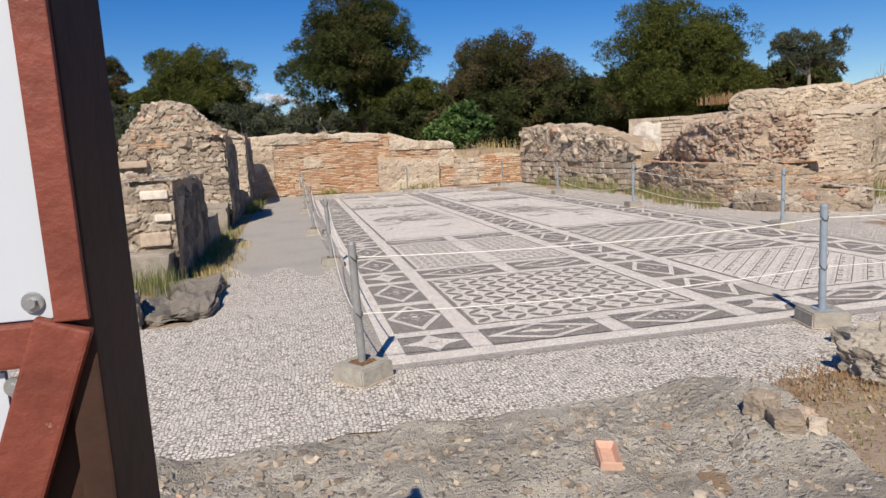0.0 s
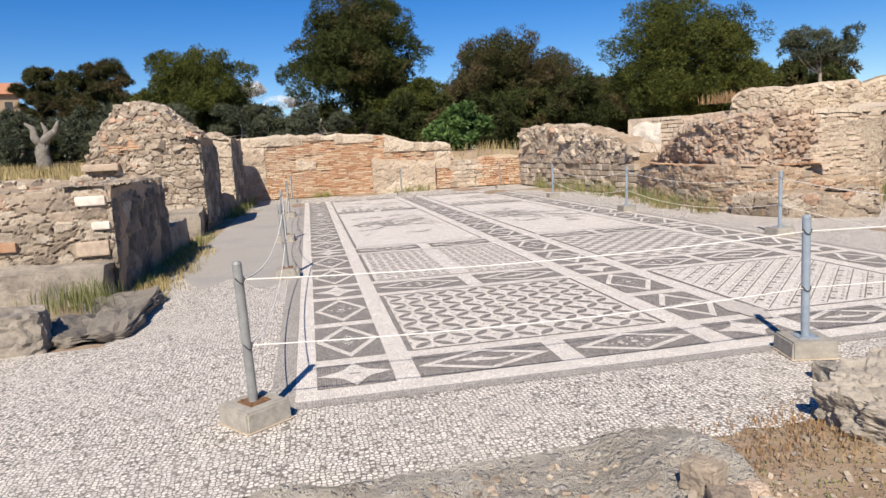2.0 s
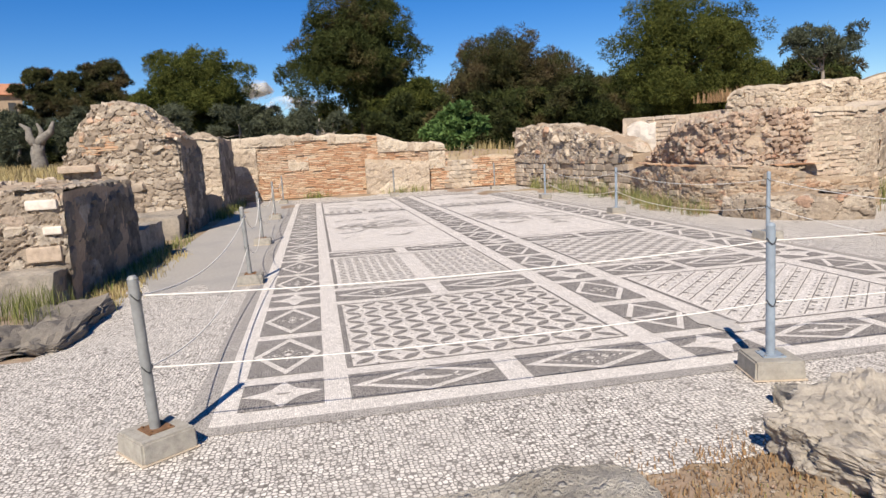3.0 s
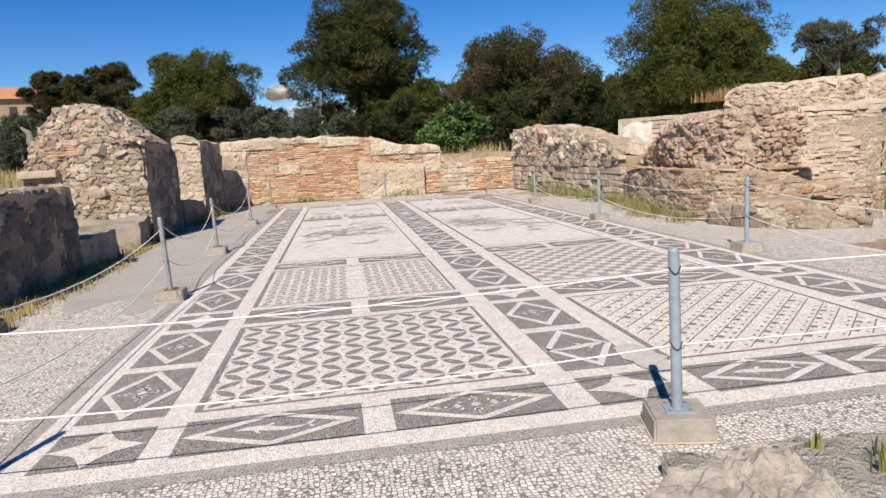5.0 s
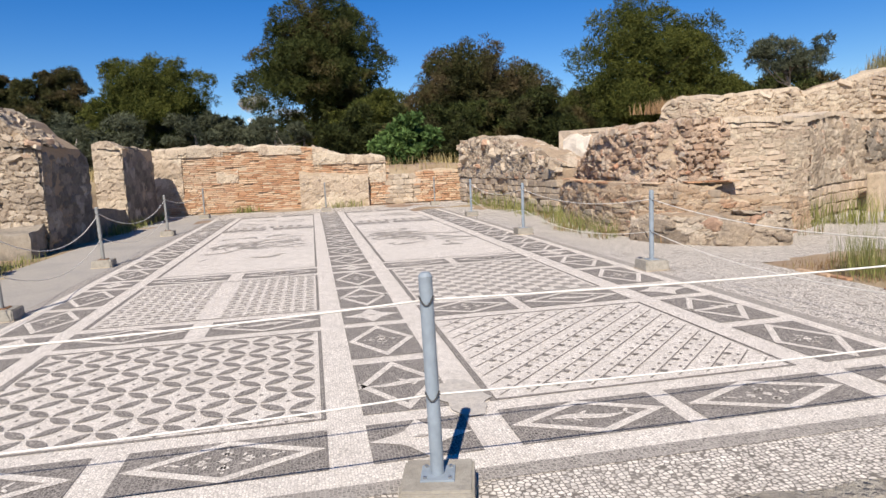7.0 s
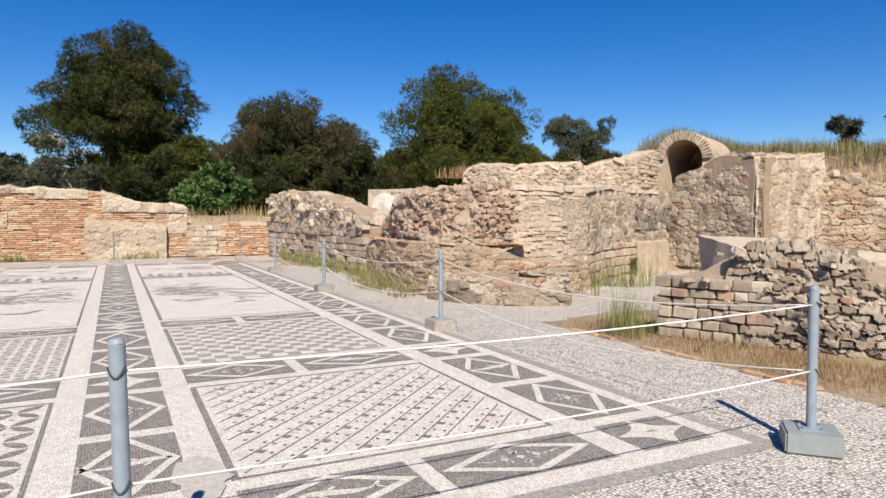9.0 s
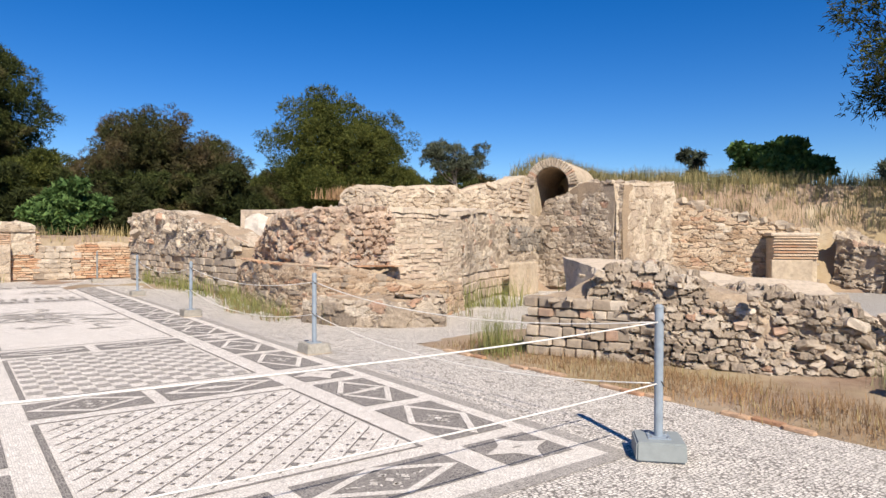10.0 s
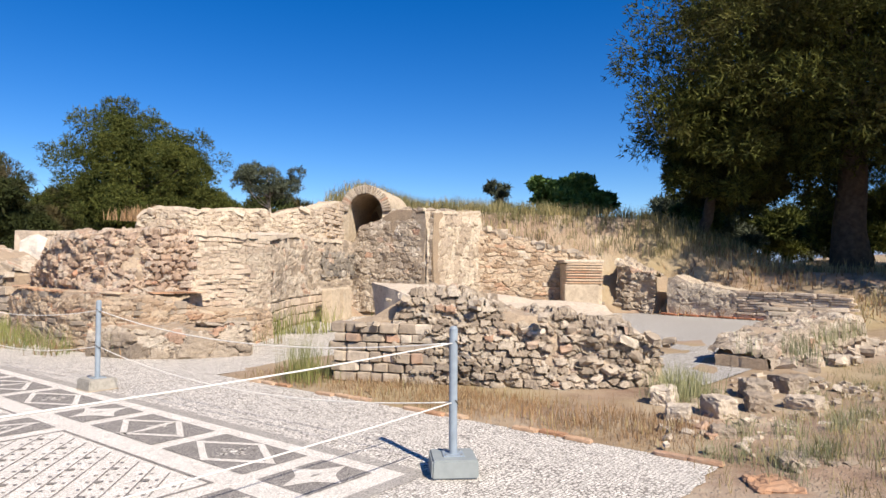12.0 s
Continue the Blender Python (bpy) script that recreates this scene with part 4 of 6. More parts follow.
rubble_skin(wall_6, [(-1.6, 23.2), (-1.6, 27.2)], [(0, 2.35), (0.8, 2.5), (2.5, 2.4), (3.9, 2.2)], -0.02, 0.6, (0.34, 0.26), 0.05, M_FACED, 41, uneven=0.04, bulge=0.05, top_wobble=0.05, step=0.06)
rubble_skin(wall_6, [(-2.4, 23.25), (-1.57, 23.25)], [(0, 2.5), (0.4, 2.6), (0.8, 2.4)], -0.02, 0.8, (0.45, 0.3), 0.03, M_FACEL, 42, top_wobble=0.05)
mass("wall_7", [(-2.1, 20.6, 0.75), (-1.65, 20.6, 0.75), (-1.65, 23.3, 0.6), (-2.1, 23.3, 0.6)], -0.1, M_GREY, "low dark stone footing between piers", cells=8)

# ---- far wall ----
FT = [(0, 2.45), (1.2, 2.5), (2.8, 2.5), (5.4, 2.4), (5.9, 2.35), (7.2, 2.0), (8.6, 1.85), (8.75, 1.3), (8.8, 1.2), (9.9, 1.15), (10.0, 1.3), (11.9, 1.25)]
FP = [(-1.95, FAR), (9.95, FAR)]
wall_far = wall_core("wall_8", FP, FT, 0.7, -0.1, M_PLASTER, "long orange brick wall with patches of pale plaster", ragged=0.10)
for seed_, s_a, s_b, za, zb in ((3, 0.0, 1.1, 0.3, 2.3), (5, 2.3, 3.1, 1.15, 1.6), (9, 8.0, 8.7, 0.9, 1.6)):
    rubble_skin(wall_far, [(-1.95, FAR - 0.03), (9.95, FAR - 0.03)], [(0, zb), (12, zb)], za, 0.1, (0.6, 0.4), 0.03, M_FACEL, seed_, step=0.06, s0=s_a, s1=s_b, bulge=0.07, top_wobble=0.12)
for seed_, s_a, s_b, drop_ in ((8, 0.2, 2.6, 0.35), (18, 2.5, 4.0, 0.18), (28, 3.9, 5.5, 0.3), (38, 5.9, 7.5, 0.45), (48, 7.4, 8.7, 0.25)):
    zl = lerp_list(FT, (s_a + s_b) / 2) - drop_
    rubble_skin(wall_far, [(-1.95, FAR - 0.04), (9.95, FAR - 0.04)], [(p, max(v, zl + 0.1) + 0.03) for p, v in FT], zl, 0.5, (0.7, 0.45), 0.03, M_FACEL, seed_, step=0.06, s0=s_a, s1=s_b, bulge=0.07, top_wobble=0.05)
lay(wall_far, "brick", course_poses(FP, FT, 0.04, (0.34, 0.072), 0.16, 51, s0=0.6, s1=5.6, proud=0.02, loose=0.06, drop=0.05), 300)
lay(wall_far, "brick", course_poses(FP, FT, 0.04, (0.32, 0.072), 0.16, 52, s0=5.7, s1=8.7, proud=0.02, loose=0.08, drop=0.08), 0)
lay(wall_far, "rubble", course_poses(FP, FT, 0.04, (0.35, 0.2), 0.16, 53, s0=8.75, s1=9.95, proud=0.03), 60)
lay(wall_far, "brick", course_poses(FP, FT, 0.04, (0.3, 0.085), 0.2, 54, s0=9.95, proud=0.04, loose=0.12), 0)
facing_skin = rubble_skin(wall_far, [(3.4, FAR - 0.24), (6.02, FAR - 0.24)], [(0, 1.45), (1, 1.32), (2.6, 1.2)], 0.0, 0.25, (0.8, 0.6), 0.02, M_FACEL, 12, step=0.06)
facing = wall_core("wall_9", [(3.4, FAR - 0.2), (6.0, FAR - 0.2)], [(0, 1.42), (1, 1.3), (2.6, 1.2)], 0.22, 0.0, M_PLASTER, "pale plastered facing low on the brick wall", inset=0.0)

# ---- right side: wall stub, curved wall ----
CP = [(9.55, 27.4), (9.75, 24.0), (10.0, 20.6), (10.25, 18.9)]
CT = [(0, 2.3), (3.4, 2.3), (6.2, 2.0), (7.4, 1.75), (8.4, 1.5), (8.6, 1.1)]
wall_c = wall_core("wall_10", CP, CT, 0.9, -0.1, M_MORTAR, "ruined rubble wall with grey stone core", ragged=0.16)
lay(wall_c, "ashlar", course_poses(CP, CT, 0.05, (0.4, 0.17), 0.2, 61, proud=0.03, loose=0.12, z1=1.35, drop=0.12), 150)
rubble_skin(wall_c, CP, CT, 1.0, 0.8, (0.26, 0.15), 0.06, M_FACE, 62)
lay(wall_c, "rubble", rubble_poses(CP, CT, 1.3, 0.13, 130, 62, proud=0.06), 150)

# ---- curved wall and the building behind it ----
AP = [(10.5, 19.2), (9.85, 17.2), (9.45, 15.2), (9.4, 13.9), (9.6, 13.0), (10.0, 12.4), (10.9, 12.15), (12.0, 12.2), (12.9, 12.75)]
apl = length(AP)
AU = [(10.85, 18.9), (10.2, 17.0), (9.85, 15.2), (9.8, 14.1), (10.0, 13.2), (10.4, 12.75), (11.1, 12.45), (12.0, 12.45), (13.0, 12.95)]
aul = length(AU)
plinth = wall_core("wall_11", AP, [(0, 0.75), (2, 0.92), (5, 1.0), (7.4, 0.95), (8.0, 0.72), (apl, 0.6)], 1.2, -0.05, M_MORTAR, "curved plinth of coursed stone with a red tile ledge", ragged=0.04)
PT = [(0, 0.75), (2, 0.9), (5, 0.97), (7.4, 0.92), (8.0, 0.7), (apl, 0.55)]
rubble_skin(plinth, AP, PT, -0.02, 0.6, (0.28, 0.09), 0.035, M_FACEW, 71, uneven=0.03, bulge=0.06, top_wobble=0.06, step=0.03)
lay(plinth, "ashlar", course_poses(AP, PT, 0.0, (0.34, 0.11), 0.2, 71, proud=0.01, loose=0.16, drop=0.8), 260)
lay(plinth, "brick", course_poses(AP, [(0, 1.03), (apl, 1.03)], 0.965, (0.42, 0.045), 0.3, 72, s0=1.2, s1=8.0, proud=0.03, loose=0.10, drop=0.25), 40)
BP = [(9.35, 12.9), (9.6, 12.0), (10.1, 11.4), (11.05, 10.95), (11.7, 11.9)]
BT = [(0, 0.42), (1.0, 0.5), (2.2, 0.46), (3.0, 0.5), (4.0, 0.3)]
bench = wall_core("wall_31", BP, BT, 0.85, -0.05, M_MORTAR, "low projecting footing of large worn blocks", ragged=0.06)
rubble_skin(bench, BP, BT, -0.02, 0.8, (0.42, 0.22), 0.05, M_FACE, 76, uneven=0.05, bulge=0.05, step=0.03, top_wobble=0.08)
UT = [(0, 0.92), (1.0, 1.15), (2.2, 1.46), (3.3, 1.78), (4.3, 1.98), (6.5, 2.0), (aul, 2.0)]
upper = wall_core("wall_12", AU, UT, 1.6, 0.5, M_MORTAR, "curved wall with exposed pinkish rubble core and pale facing", ragged=0.08, rough=0.09)
rubble_skin(upper, AU, UT, 0.95, 1.0, (0.165, 0.115), 0.10, M_FACEP, 73, s1=7.15, uneven=0.10, bulge=0.1, step=0.027, top_wobble=0.05)
lay(upper, "pink", rubble_poses(AU, UT, 1.0, 0.085, 90, 73, s1=7.0, proud=0.04), 300)
rubble_skin(upper, AU, UT, 0.5, 0.3, (0.36, 0.085), 0.016, M_FACEL, 74, s0=7.05, uneven=0.016, bulge=0.03, step=0.022, top_wobble=0.02)
lay(upper, "pale", course_poses(AU, UT, 0.55, (0.27, 0.075), 0.22, 74, s0=7.05, proud=0.006, loose=0.2, gap=0.004, drop=0.45), 280)
capping(upper, AU, UT, 0.16, 1.9, 0.03, s0=3.2)
capping(upper, AU, [(0, 2.03), (aul, 2.03)], -0.02, 0.5, 0.02, s0=7.0)
loose_stones(upper, "ashlar", [(11.2 + rnd.uniform(-0.6, 1.6), 14.6 + rnd.uniform(-1.2, 1.2), 2.06) for _ in range(22)], 0.15, 75, 30)

# plastered wall end behind
PW = [(11.15, 21.0), (12.2, 19.3), (13.6, 17.3)]
pw = wall_core("wall_13", PW, [(0, 2.32), (2, 2.28), (4.4, 2.4)], 0.6, 0, M_PALE, "pale coursed wall with white plaster at its end", ragged=0.05)
lay(pw, "pale", course_poses(PW, [(0, 2.28), (2, 2.25), (4.5, 2.38)], 0.9, (0.34, 0.12), 0.18, 81, s0=0.9, proud=0.02), 150)
wp = wall_core("plaster_patch", [(11.22, 20.8), (11.75, 19.95)], [(0, 2.05), (0.4, 2.2), (1.0, 2.1)], 0.06, 1.0, M_WHITEPL, "white plaster patch on the wall", inset=0.0, ragged=0.15, category="plaster", kind="structure")

# second tier
T2 = [(12.6, 17.6), (13.4, 16.6), (16.6, 15.4)]
t2t = [(0, 2.55), (0.12, 2.7), (0.5, 2.84), (1.1, 2.82), (1.45, 2.7), (1.55, 2.78), (2.2, 2.82), (3.0, 2.86), (3.2, 2.86), (3.3, 2.72), (4.0, 2.92), (4.7, 3.08)]
tier2 = wall_core("wall_14", T2, t2t, 1.0, 1.0, M_MORTAR, "upper tier of broken rubble wall", ragged=0.12)
rubble_skin(tier2, T2, t2t, 1.6, 0.9, (0.24, 0.12), 0.05, M_FACEL, 82, step=0.03, top_wobble=0.03)
lay(tier2, "rubble", rubble_poses(T2, t2t, 1.9, 0.11, 50, 82, proud=0.02), 200)
capping(tier2, T2, t2t, 0.03, 0.9, 0.05)
fill = mass("wall_15", [(11.6, 14.2, 2.02), (14.6, 14.6, 2.05), (16.3, 15.7, 2.08), (12.6, 17.2, 2.12)], 0.2, M_CAP, "flat mortar-capped top of the ruined building", cells=14, ragged=0.09)
loose_stones(fill, "ashlar", top_spots([(11.6, 14.6, 2.06), (14.6, 14.6, 2.05), (16.3, 15.7, 2.08), (12.6, 17.2, 2.12)], 30, 9), 0.14, 83, 50)

# recessed wall with ledge right of the curved wall
RP = [(13.0, 12.95), (14.6, 14.3), (16.3, 15.25), (18.5, 16.15)]
rpl = length(RP)
recess = wall_core("wall_16", RP, [(0, 2.0), (1.0, 2.05), (1.8, 2.15), (rpl, 2.1)], 0.8, 0, M_PLASTER, "recessed wall of stone and crumbling plaster", ragged=0.06)
lay(recess, "pale", course_poses(RP, [(0, 0.75), (rpl, 0.75)], 0.05, (0.55, 0.2), 0.3, 84, proud=0.03), 60)
rubble_skin(recess, RP, [(0, 1.98), (1.0, 2.05), (1.8, 2.15), (rpl, 2.1)], 0.7, 0.7, (0.3, 0.16), 0.04, M_FACE, 85, bulge=0.06)
rubble_skin(recess, [(16.45, 15.28), (18.4, 16.08)], [(0, 1.85), (2, 1.9)], 1.15, 0.1, (0.26, 0.17), 0.07, M_FACED, 86, step=0.03, uneven=0.06, bulge=0.02)
capping(recess, RP, [(0, 2.03), (1.0, 2.08), (1.8, 2.18), (rpl, 2.13)], 0.0, 0.8, 0.03)
for px_, py_ in ((16.3, 14.72), (17.05, 15.05)):
    bm = box(bmesh.new(), -0.28, 0.28, -0.14, 0.14, 0, 0.86, 0.03)
    ob = part("stone_slab", bm, M_PLASTER)
    ob.matrix_basis = pose(px_, py_, 0.0, 0, -2, 24)
    tagged(ob, "upright stone slab leaning on the wall", "stone slab", "upright slabs")

# arch: vaulted niche on a pale wall
def arch(parent, m, half=0.54, spring=0.93, deep=2.7, ring=0.27):
    verts, faces = [], []
    n = 14
    prof = [(-half, 0.0)] + [(-half * math.cos(math.pi * k / n), spring + half * math.sin(math.pi * k / n)) for k in range(n + 1)] + [(half, 0.0)]
    outr = [(-half - ring, 0.0)] + [(-(half + ring) * math.cos(math.pi * k / n), spring + (half + ring) * math.sin(math.pi * k / n)) for k in range(n + 1)] + [(half + ring, 0.0)]
    cnt = len(prof)
    for y in (0.0, deep):
        verts += [(x, y, z) for x, z in prof] + [(x, y, z) for x, z in outr]
    for k in range(cnt - 1):
        a, b, c, d = k, k + 1, cnt + k + 1, cnt + k
        faces.append((a, b, c, d))
        o = 2 * cnt
        faces.append((a + o, d + o, c + o, b + o))
        faces.append((a, a + o, b + o, b))
        faces.append((d, c, c + o, d + o))
    faces.append(tuple(2 * cnt + k for k in range(cnt)))
    ob = data_part("arch", verts, faces, M_PLASTER, parent, "barrel vault of plastered brick")
    ob.matrix_basis = m
    r = random.Random(4)
    poses_ = []
    for k in range(26):
        w = math.pi * (k + 0.5) / 26
        rr = half + ring / 2
        poses_.append(m @ Matrix.Translation((-rr * math.cos(w), 0.02, spring + rr * math.sin(w))) @ Matrix.Rotation(w - math.pi / 2, 4, "Y") @ Matrix.Diagonal((0.072, 0.22, ring * 1.02, 1)))
    lay(ob.parent, "ashlar", poses_, 30)
    back = [m @ Matrix.Translation((r.uniform(-0.3, 0.3), deep - 0.05, 0.1 + 0.09 * k)) @ Matrix.Diagonal((0.5, 0.1, 0.07, 1)) for k in range(9)]
    lay(ob.parent, "red", back, 9)


AW = [(16.6, 15.5), (18.5, 16.6)]
arch_base = wall_core("wall_17", AW, [(0, 3.0), (0.8, 3.12), (1.6, 3.3), (2.2, 3.45)], 0.7, 0.5, M_PLASTER, "pale plastered wall beside a vaulted niche", ragged=0.06)
lay(arch_base, "pale", course_poses(AW, [(0, 3.0), (0.8, 3.15), (1.7, 3.3)], 2.1, (0.3, 0.11), 0.1, 87, proud=0.02, drop=0.2), 60)
arch(arch_base, pose(19.25, 16.4, 2.22, 0, 0, -62))
mass("wall_18", [(18.5, 16.35, 2.12), (19.7, 14.9, 2.15), (21.4, 17.0, 2.18), (19.4, 18.2, 2.18)], 0, M_MORTAR, "mortared rubble mass below the niche", cells=10)

# big rough wall, pier, stepped wall
BW = [(18.5, 16.2), (18.87, 13.42)]
bwl = length(BW)
bwt = [(0, 2.12), (0.18, 2.5), (0.3, 2.64), (0.9, 2.78), (1.3, 3.0), (1.7, 3.08), (bwl, 2.95)]
bw = wall_core("wall_19", BW, bwt, 1.5, 0, M_MORTAR, "tall rough wall of mortared rubble", ragged=0.03, rough=0.06)
rubble_skin(bw, BW, bwt, 0.1, 1.4, (0.24, 0.16), 0.04, M_FACE, 88, uneven=0.035, step=0.03, top_wobble=0.04, bulge=0.06)
PP = [(18.76, 13.56), (20.95, 13.2)]
PT2 = [(0, 2.93), (0.8, 3.0), (2.1, 3.06)]
pier = wall_core("wall_20", PP, PT2, 1.5, 0, M_PLASTER, "square pier of pale eroded plaster and stone", ragged=0.04, rough=0.06, seg=0.09)
rubble_skin(pier, PP, PT2, 0.3, 1.4, (0.22, 0.46), 0.05, M_FACEL, 89, uneven=0.04, step=0.03, top_wobble=0.04, bulge=0.05)
capping(pier, PP, PT2, 0.05, 1.4, 0.05)
loose_stones(pier, "rubble", top_spots([(18.9, 14.0, 3.05), (20.8, 13.5, 3.1), (21.3, 15.2, 3.2), (19.0, 15.4, 3.1)], 26, 31), 0.16, 89, 30)
SP = [(20.75, 13.3), (21.9, 12.2), (23.0, 11.2), (23.6, 10.6)]
spl = length(SP)
spt = [(0, 2.6), (0.5, 2.4), (1.6, 2.3), (2.6, 2.0), (spl, 1.75)]
sw = wall_core("wall_21", SP, spt, 0.9, 0, M_MORTAR, "stepped wall of grey coursed stone", ragged=0.1)
rubble_skin(sw, SP, spt, 0.2, 0.8, (0.34, 0.13), 0.05, M_FACEW, 90, uneven=0.045, bulge=0.04, step=0.03)
lay(sw, "ashlar", course_poses(SP, spt, 0.3, (0.33, 0.12), 0.2, 90, proud=0.01, loose=0.15, drop=0.6), 170)
loose_stones(sw, "rubble", [(20.9 + k * 0.09, 13.3 - k * 0.085, 2.62 - k * 0.03) for k in range(0, 28, 2)], 0.2, 91, 28)

# brick pilaster
bp = empty("brick_pilaster", pose(22.55, 10.6, 0, 0, 0, -48), "brick pilaster with plaster base and orange tile courses", "pilaster", kind="structure")
part("core", box(bmesh.new(), -0.55, 0.55, 0.0, 1.0, 0.0, 1.55, 0.03), M_PLASTER, bp)
part("plaster_base", box(bmesh.new(), -0.62, 0.42, -0.12, 0.2, 0.0, 0.95, 0.04), M_PLASTER, bp)
lay(bp, "brick", [Matrix.Translation((0.02 + rnd.uniform(-0.02, 0.02), 0.0, 1.0 + 0.078 * k)) @ Matrix.Diagonal((1.1, 0.16, 0.045, 1)) for k in range(8)], 20)
part("capping", box(bmesh.new(), -0.62, 0.6, -0.05, 1.05, 1.58, 1.68, 0.04), M_CAP, bp)

# low walls round the gravel room
LP = [(23.9, 8.6), (23.6, 6.6)]
lw = wall_core("wall_22", LP, [(0, 1.15), (0.3, 1.22), (0.8, 1.0), (2.1, 0.85)], 0.8, 0, M_PLASTER, "low plastered wall with broken end", ragged=0.05)
rubble_skin(lw, LP, [(0, 1.15), (0.3, 1.22), (0.8, 1.0), (2.1, 0.87)], 0.05, 0.8, (0.7, 0.5), 0.02, M_FACEL, 92, bulge=0.03)
lay(lw, "red", course_poses([(23.8, 8.6), (23.2, 4.4)], [(0, 0.16), (9, 0.16)], 0.08, (0.5, 0.06), 0.3, 92, proud=0.06), 20)
LB = [(23.6, 6.55), (23.2, 4.0)]
lb = wall_core("wall_23", LB, [(0, 0.86), (2.6, 0.78)], 0.6, 0, M_MORTAR, "low wall of thin flat brick courses", ragged=0.04)
lay(lb, "pale", course_poses(LB, [(0, 0.88), (2.6, 0.8)], 0.12, (0.45, 0.075), 0.2, 93, proud=0.03, loose=0.08), 250)
STUB = [(18.7, 4.75), (19.0, 3.7)]
stub = wall_core("wall_30", STUB, [(0, 0.72), (1.1, 0.66)], 0.8, 0, M_MORTAR, "low stub of flat coursed stones", ragged=0.06)
lay(stub, "ashlar", course_poses(STUB, [(0, 0.74), (1.1, 0.68)], 0.05, (0.4, 0.09), 0.3, 98, proud=0.05, loose=0.12), 60)
LR = [(24.2, 10.3), (24.1, 9.0)]
lr = wall_core("wall_24", LR, [(0, 1.6), (1.3, 1.2)], 0.8, 0, M_MORTAR, "broken rubble wall end", ragged=0.2)
rubble_skin(lr, LR, [(0, 1.6), (1.3, 1.2)], 0.0, 0.7, (0.35, 0.18), 0.12, M_FACE, 94, uneven=0.15, bulge=0.2)
HB = [(14.3, 3.9), (15.4, 3.8), (17.2, 3.6), (18.9, 3.2)]
hbl = length(HB)
HT = [(0, 0.22), (0.5, 0.42), (1.6, 0.52), (4.0, 0.62), (hbl, 0.6)]
heap = wall_core("wall_25", HB, HT, 0.8, -0.05, M_MORTAR, "tumbled low rubble wall overgrown with weeds", ragged=0.05, lean=0.1)
rubble_skin(heap, HB, HT, -0.05, 0.8, (0.26, 0.15), 0.07, M_FACE, 95, uneven=0.06, bulge=0.05, lean=0.12, step=0.03, top_wobble=0.06)
loose_stones(heap, "rubble", [(p.x + rnd.uniform(-0.2, 0.5), p.y - rnd.uniform(-0.3, 0.7), 0.07 + rnd.uniform(0, 0.08)) for p in [along(HB, rnd.uniform(0.1, hbl))[0] for _ in range(90)]], 0.15, 95, 100)
gravel = flat("floor_2", [[(12.6, 4.3), (17.5, 3.9), (23.4, 4.0), (24.0, 9.4), (22.6, 11.0), (20.6, 12.6), (16.5, 11.0), (12.8, 9.3)]], 0.075, M_GRAVEL, None)
tagged(gravel, "pale grey gravel floor of the side room", "floor", kind="structure")

# ---- broken rubble wall beside the paving ----
KP = [(10.1, 8.0), (10.45, 7.2), (10.85, 6.4), (11.3, 5.6), (11.8, 4.9), (12.5, 4.75)]
kl = length(KP)
kt = [(0, 0.74), (0.5, 0.82), (0.9, 1.08), (1.5, 1.08), (2.2, 0.9), (3.0, 0.76), (3.8, 0.64), (kl, 0.52)]
kw = wall_core("wall_26", KP, kt, 1.0, -0.05, M_MORTAR, "tumbled rubble wall with dressed stone courses at its end", ragged=0.08, rough=0.10, lean=0.12)
lay(kw, "ashlar", course_poses(KP, [(0, 0.74), (1.4, 0.8)], 0.05, (0.23, 0.12), 0.26, 101, s1=1.15, proud=0.03, loose=0.12, gap=0.008), 80)
rubble_skin(kw, KP, kt, -0.02, 0.9, (0.135, 0.085), 0.085, M_FACE, 102, s0=0.75, lean=0.15, step=0.018, uneven=0.09, bulge=0.13)
lay(kw, "rubble", rubble_poses(KP, kt, 0.02, 0.07, 80, 102, s0=1.2, proud=0.03, lean=0.14), 300)
ramp_q = [(11.0, 7.0, 0.92), (12.5, 5.0, 0.6), (14.2, 6.3, 0.86), (11.7, 8.9, 1.25)]
rampm = mass("wall_27", ramp_q, -0.05, M_CAP, "sloping mortar capping over the rubble wall", cells=16, ragged=0.05, rough=0.10)
loose_stones(kw, "rubble", [(p[0] + rnd.uniform(0.0, 0.8), p[1] + rnd.uniform(-0.2, 0.3), lerp_list(kt, s) + rnd.uniform(-0.06, 0.03)) for s in np.arange(0.1, kl, 0.1) for p in [along(KP, s)[0]]], 0.085, 103, 100)

# kerb of flat bricks along the earth strip
kerb = empty("kerb", pose(0, 0, 0), "broken kerb of thin reddish bricks along the paving", "kerb", kind="structure")
kp = [Matrix.Translation((9.62 + rnd.uniform(-0.03, 0.03), 3.45 + 0.26 * k, 0.015)) @ Matrix.Rotation(math.pi / 2 + rnd.uniform(-0.08, 0.08), 4, "Z") @ Matrix.Diagonal((0.25, 0.08, 0.03, 1)) for k in range(24) if k % 5 not in (2, 3)]
lay(kerb, "brick", kp, 40)

# ---- foreground stones ----
fg = mass("wall_28", [(-1.0, 1.7, 0.11), (2.3, 1.6, 0.12), (2.8, 3.74, 0.075), (-0.85, 3.66, 0.07)], -0.08, M_CONGL, "flat worn foundation of grey conglomerate", cells=70, ragged=0.085, rough=0.12)
def slab_z(x, y):
    return 0.077 + 0.042 * (3.7 - y) / 2 + 0.085 * fbm(x, y, 5, 1.4)


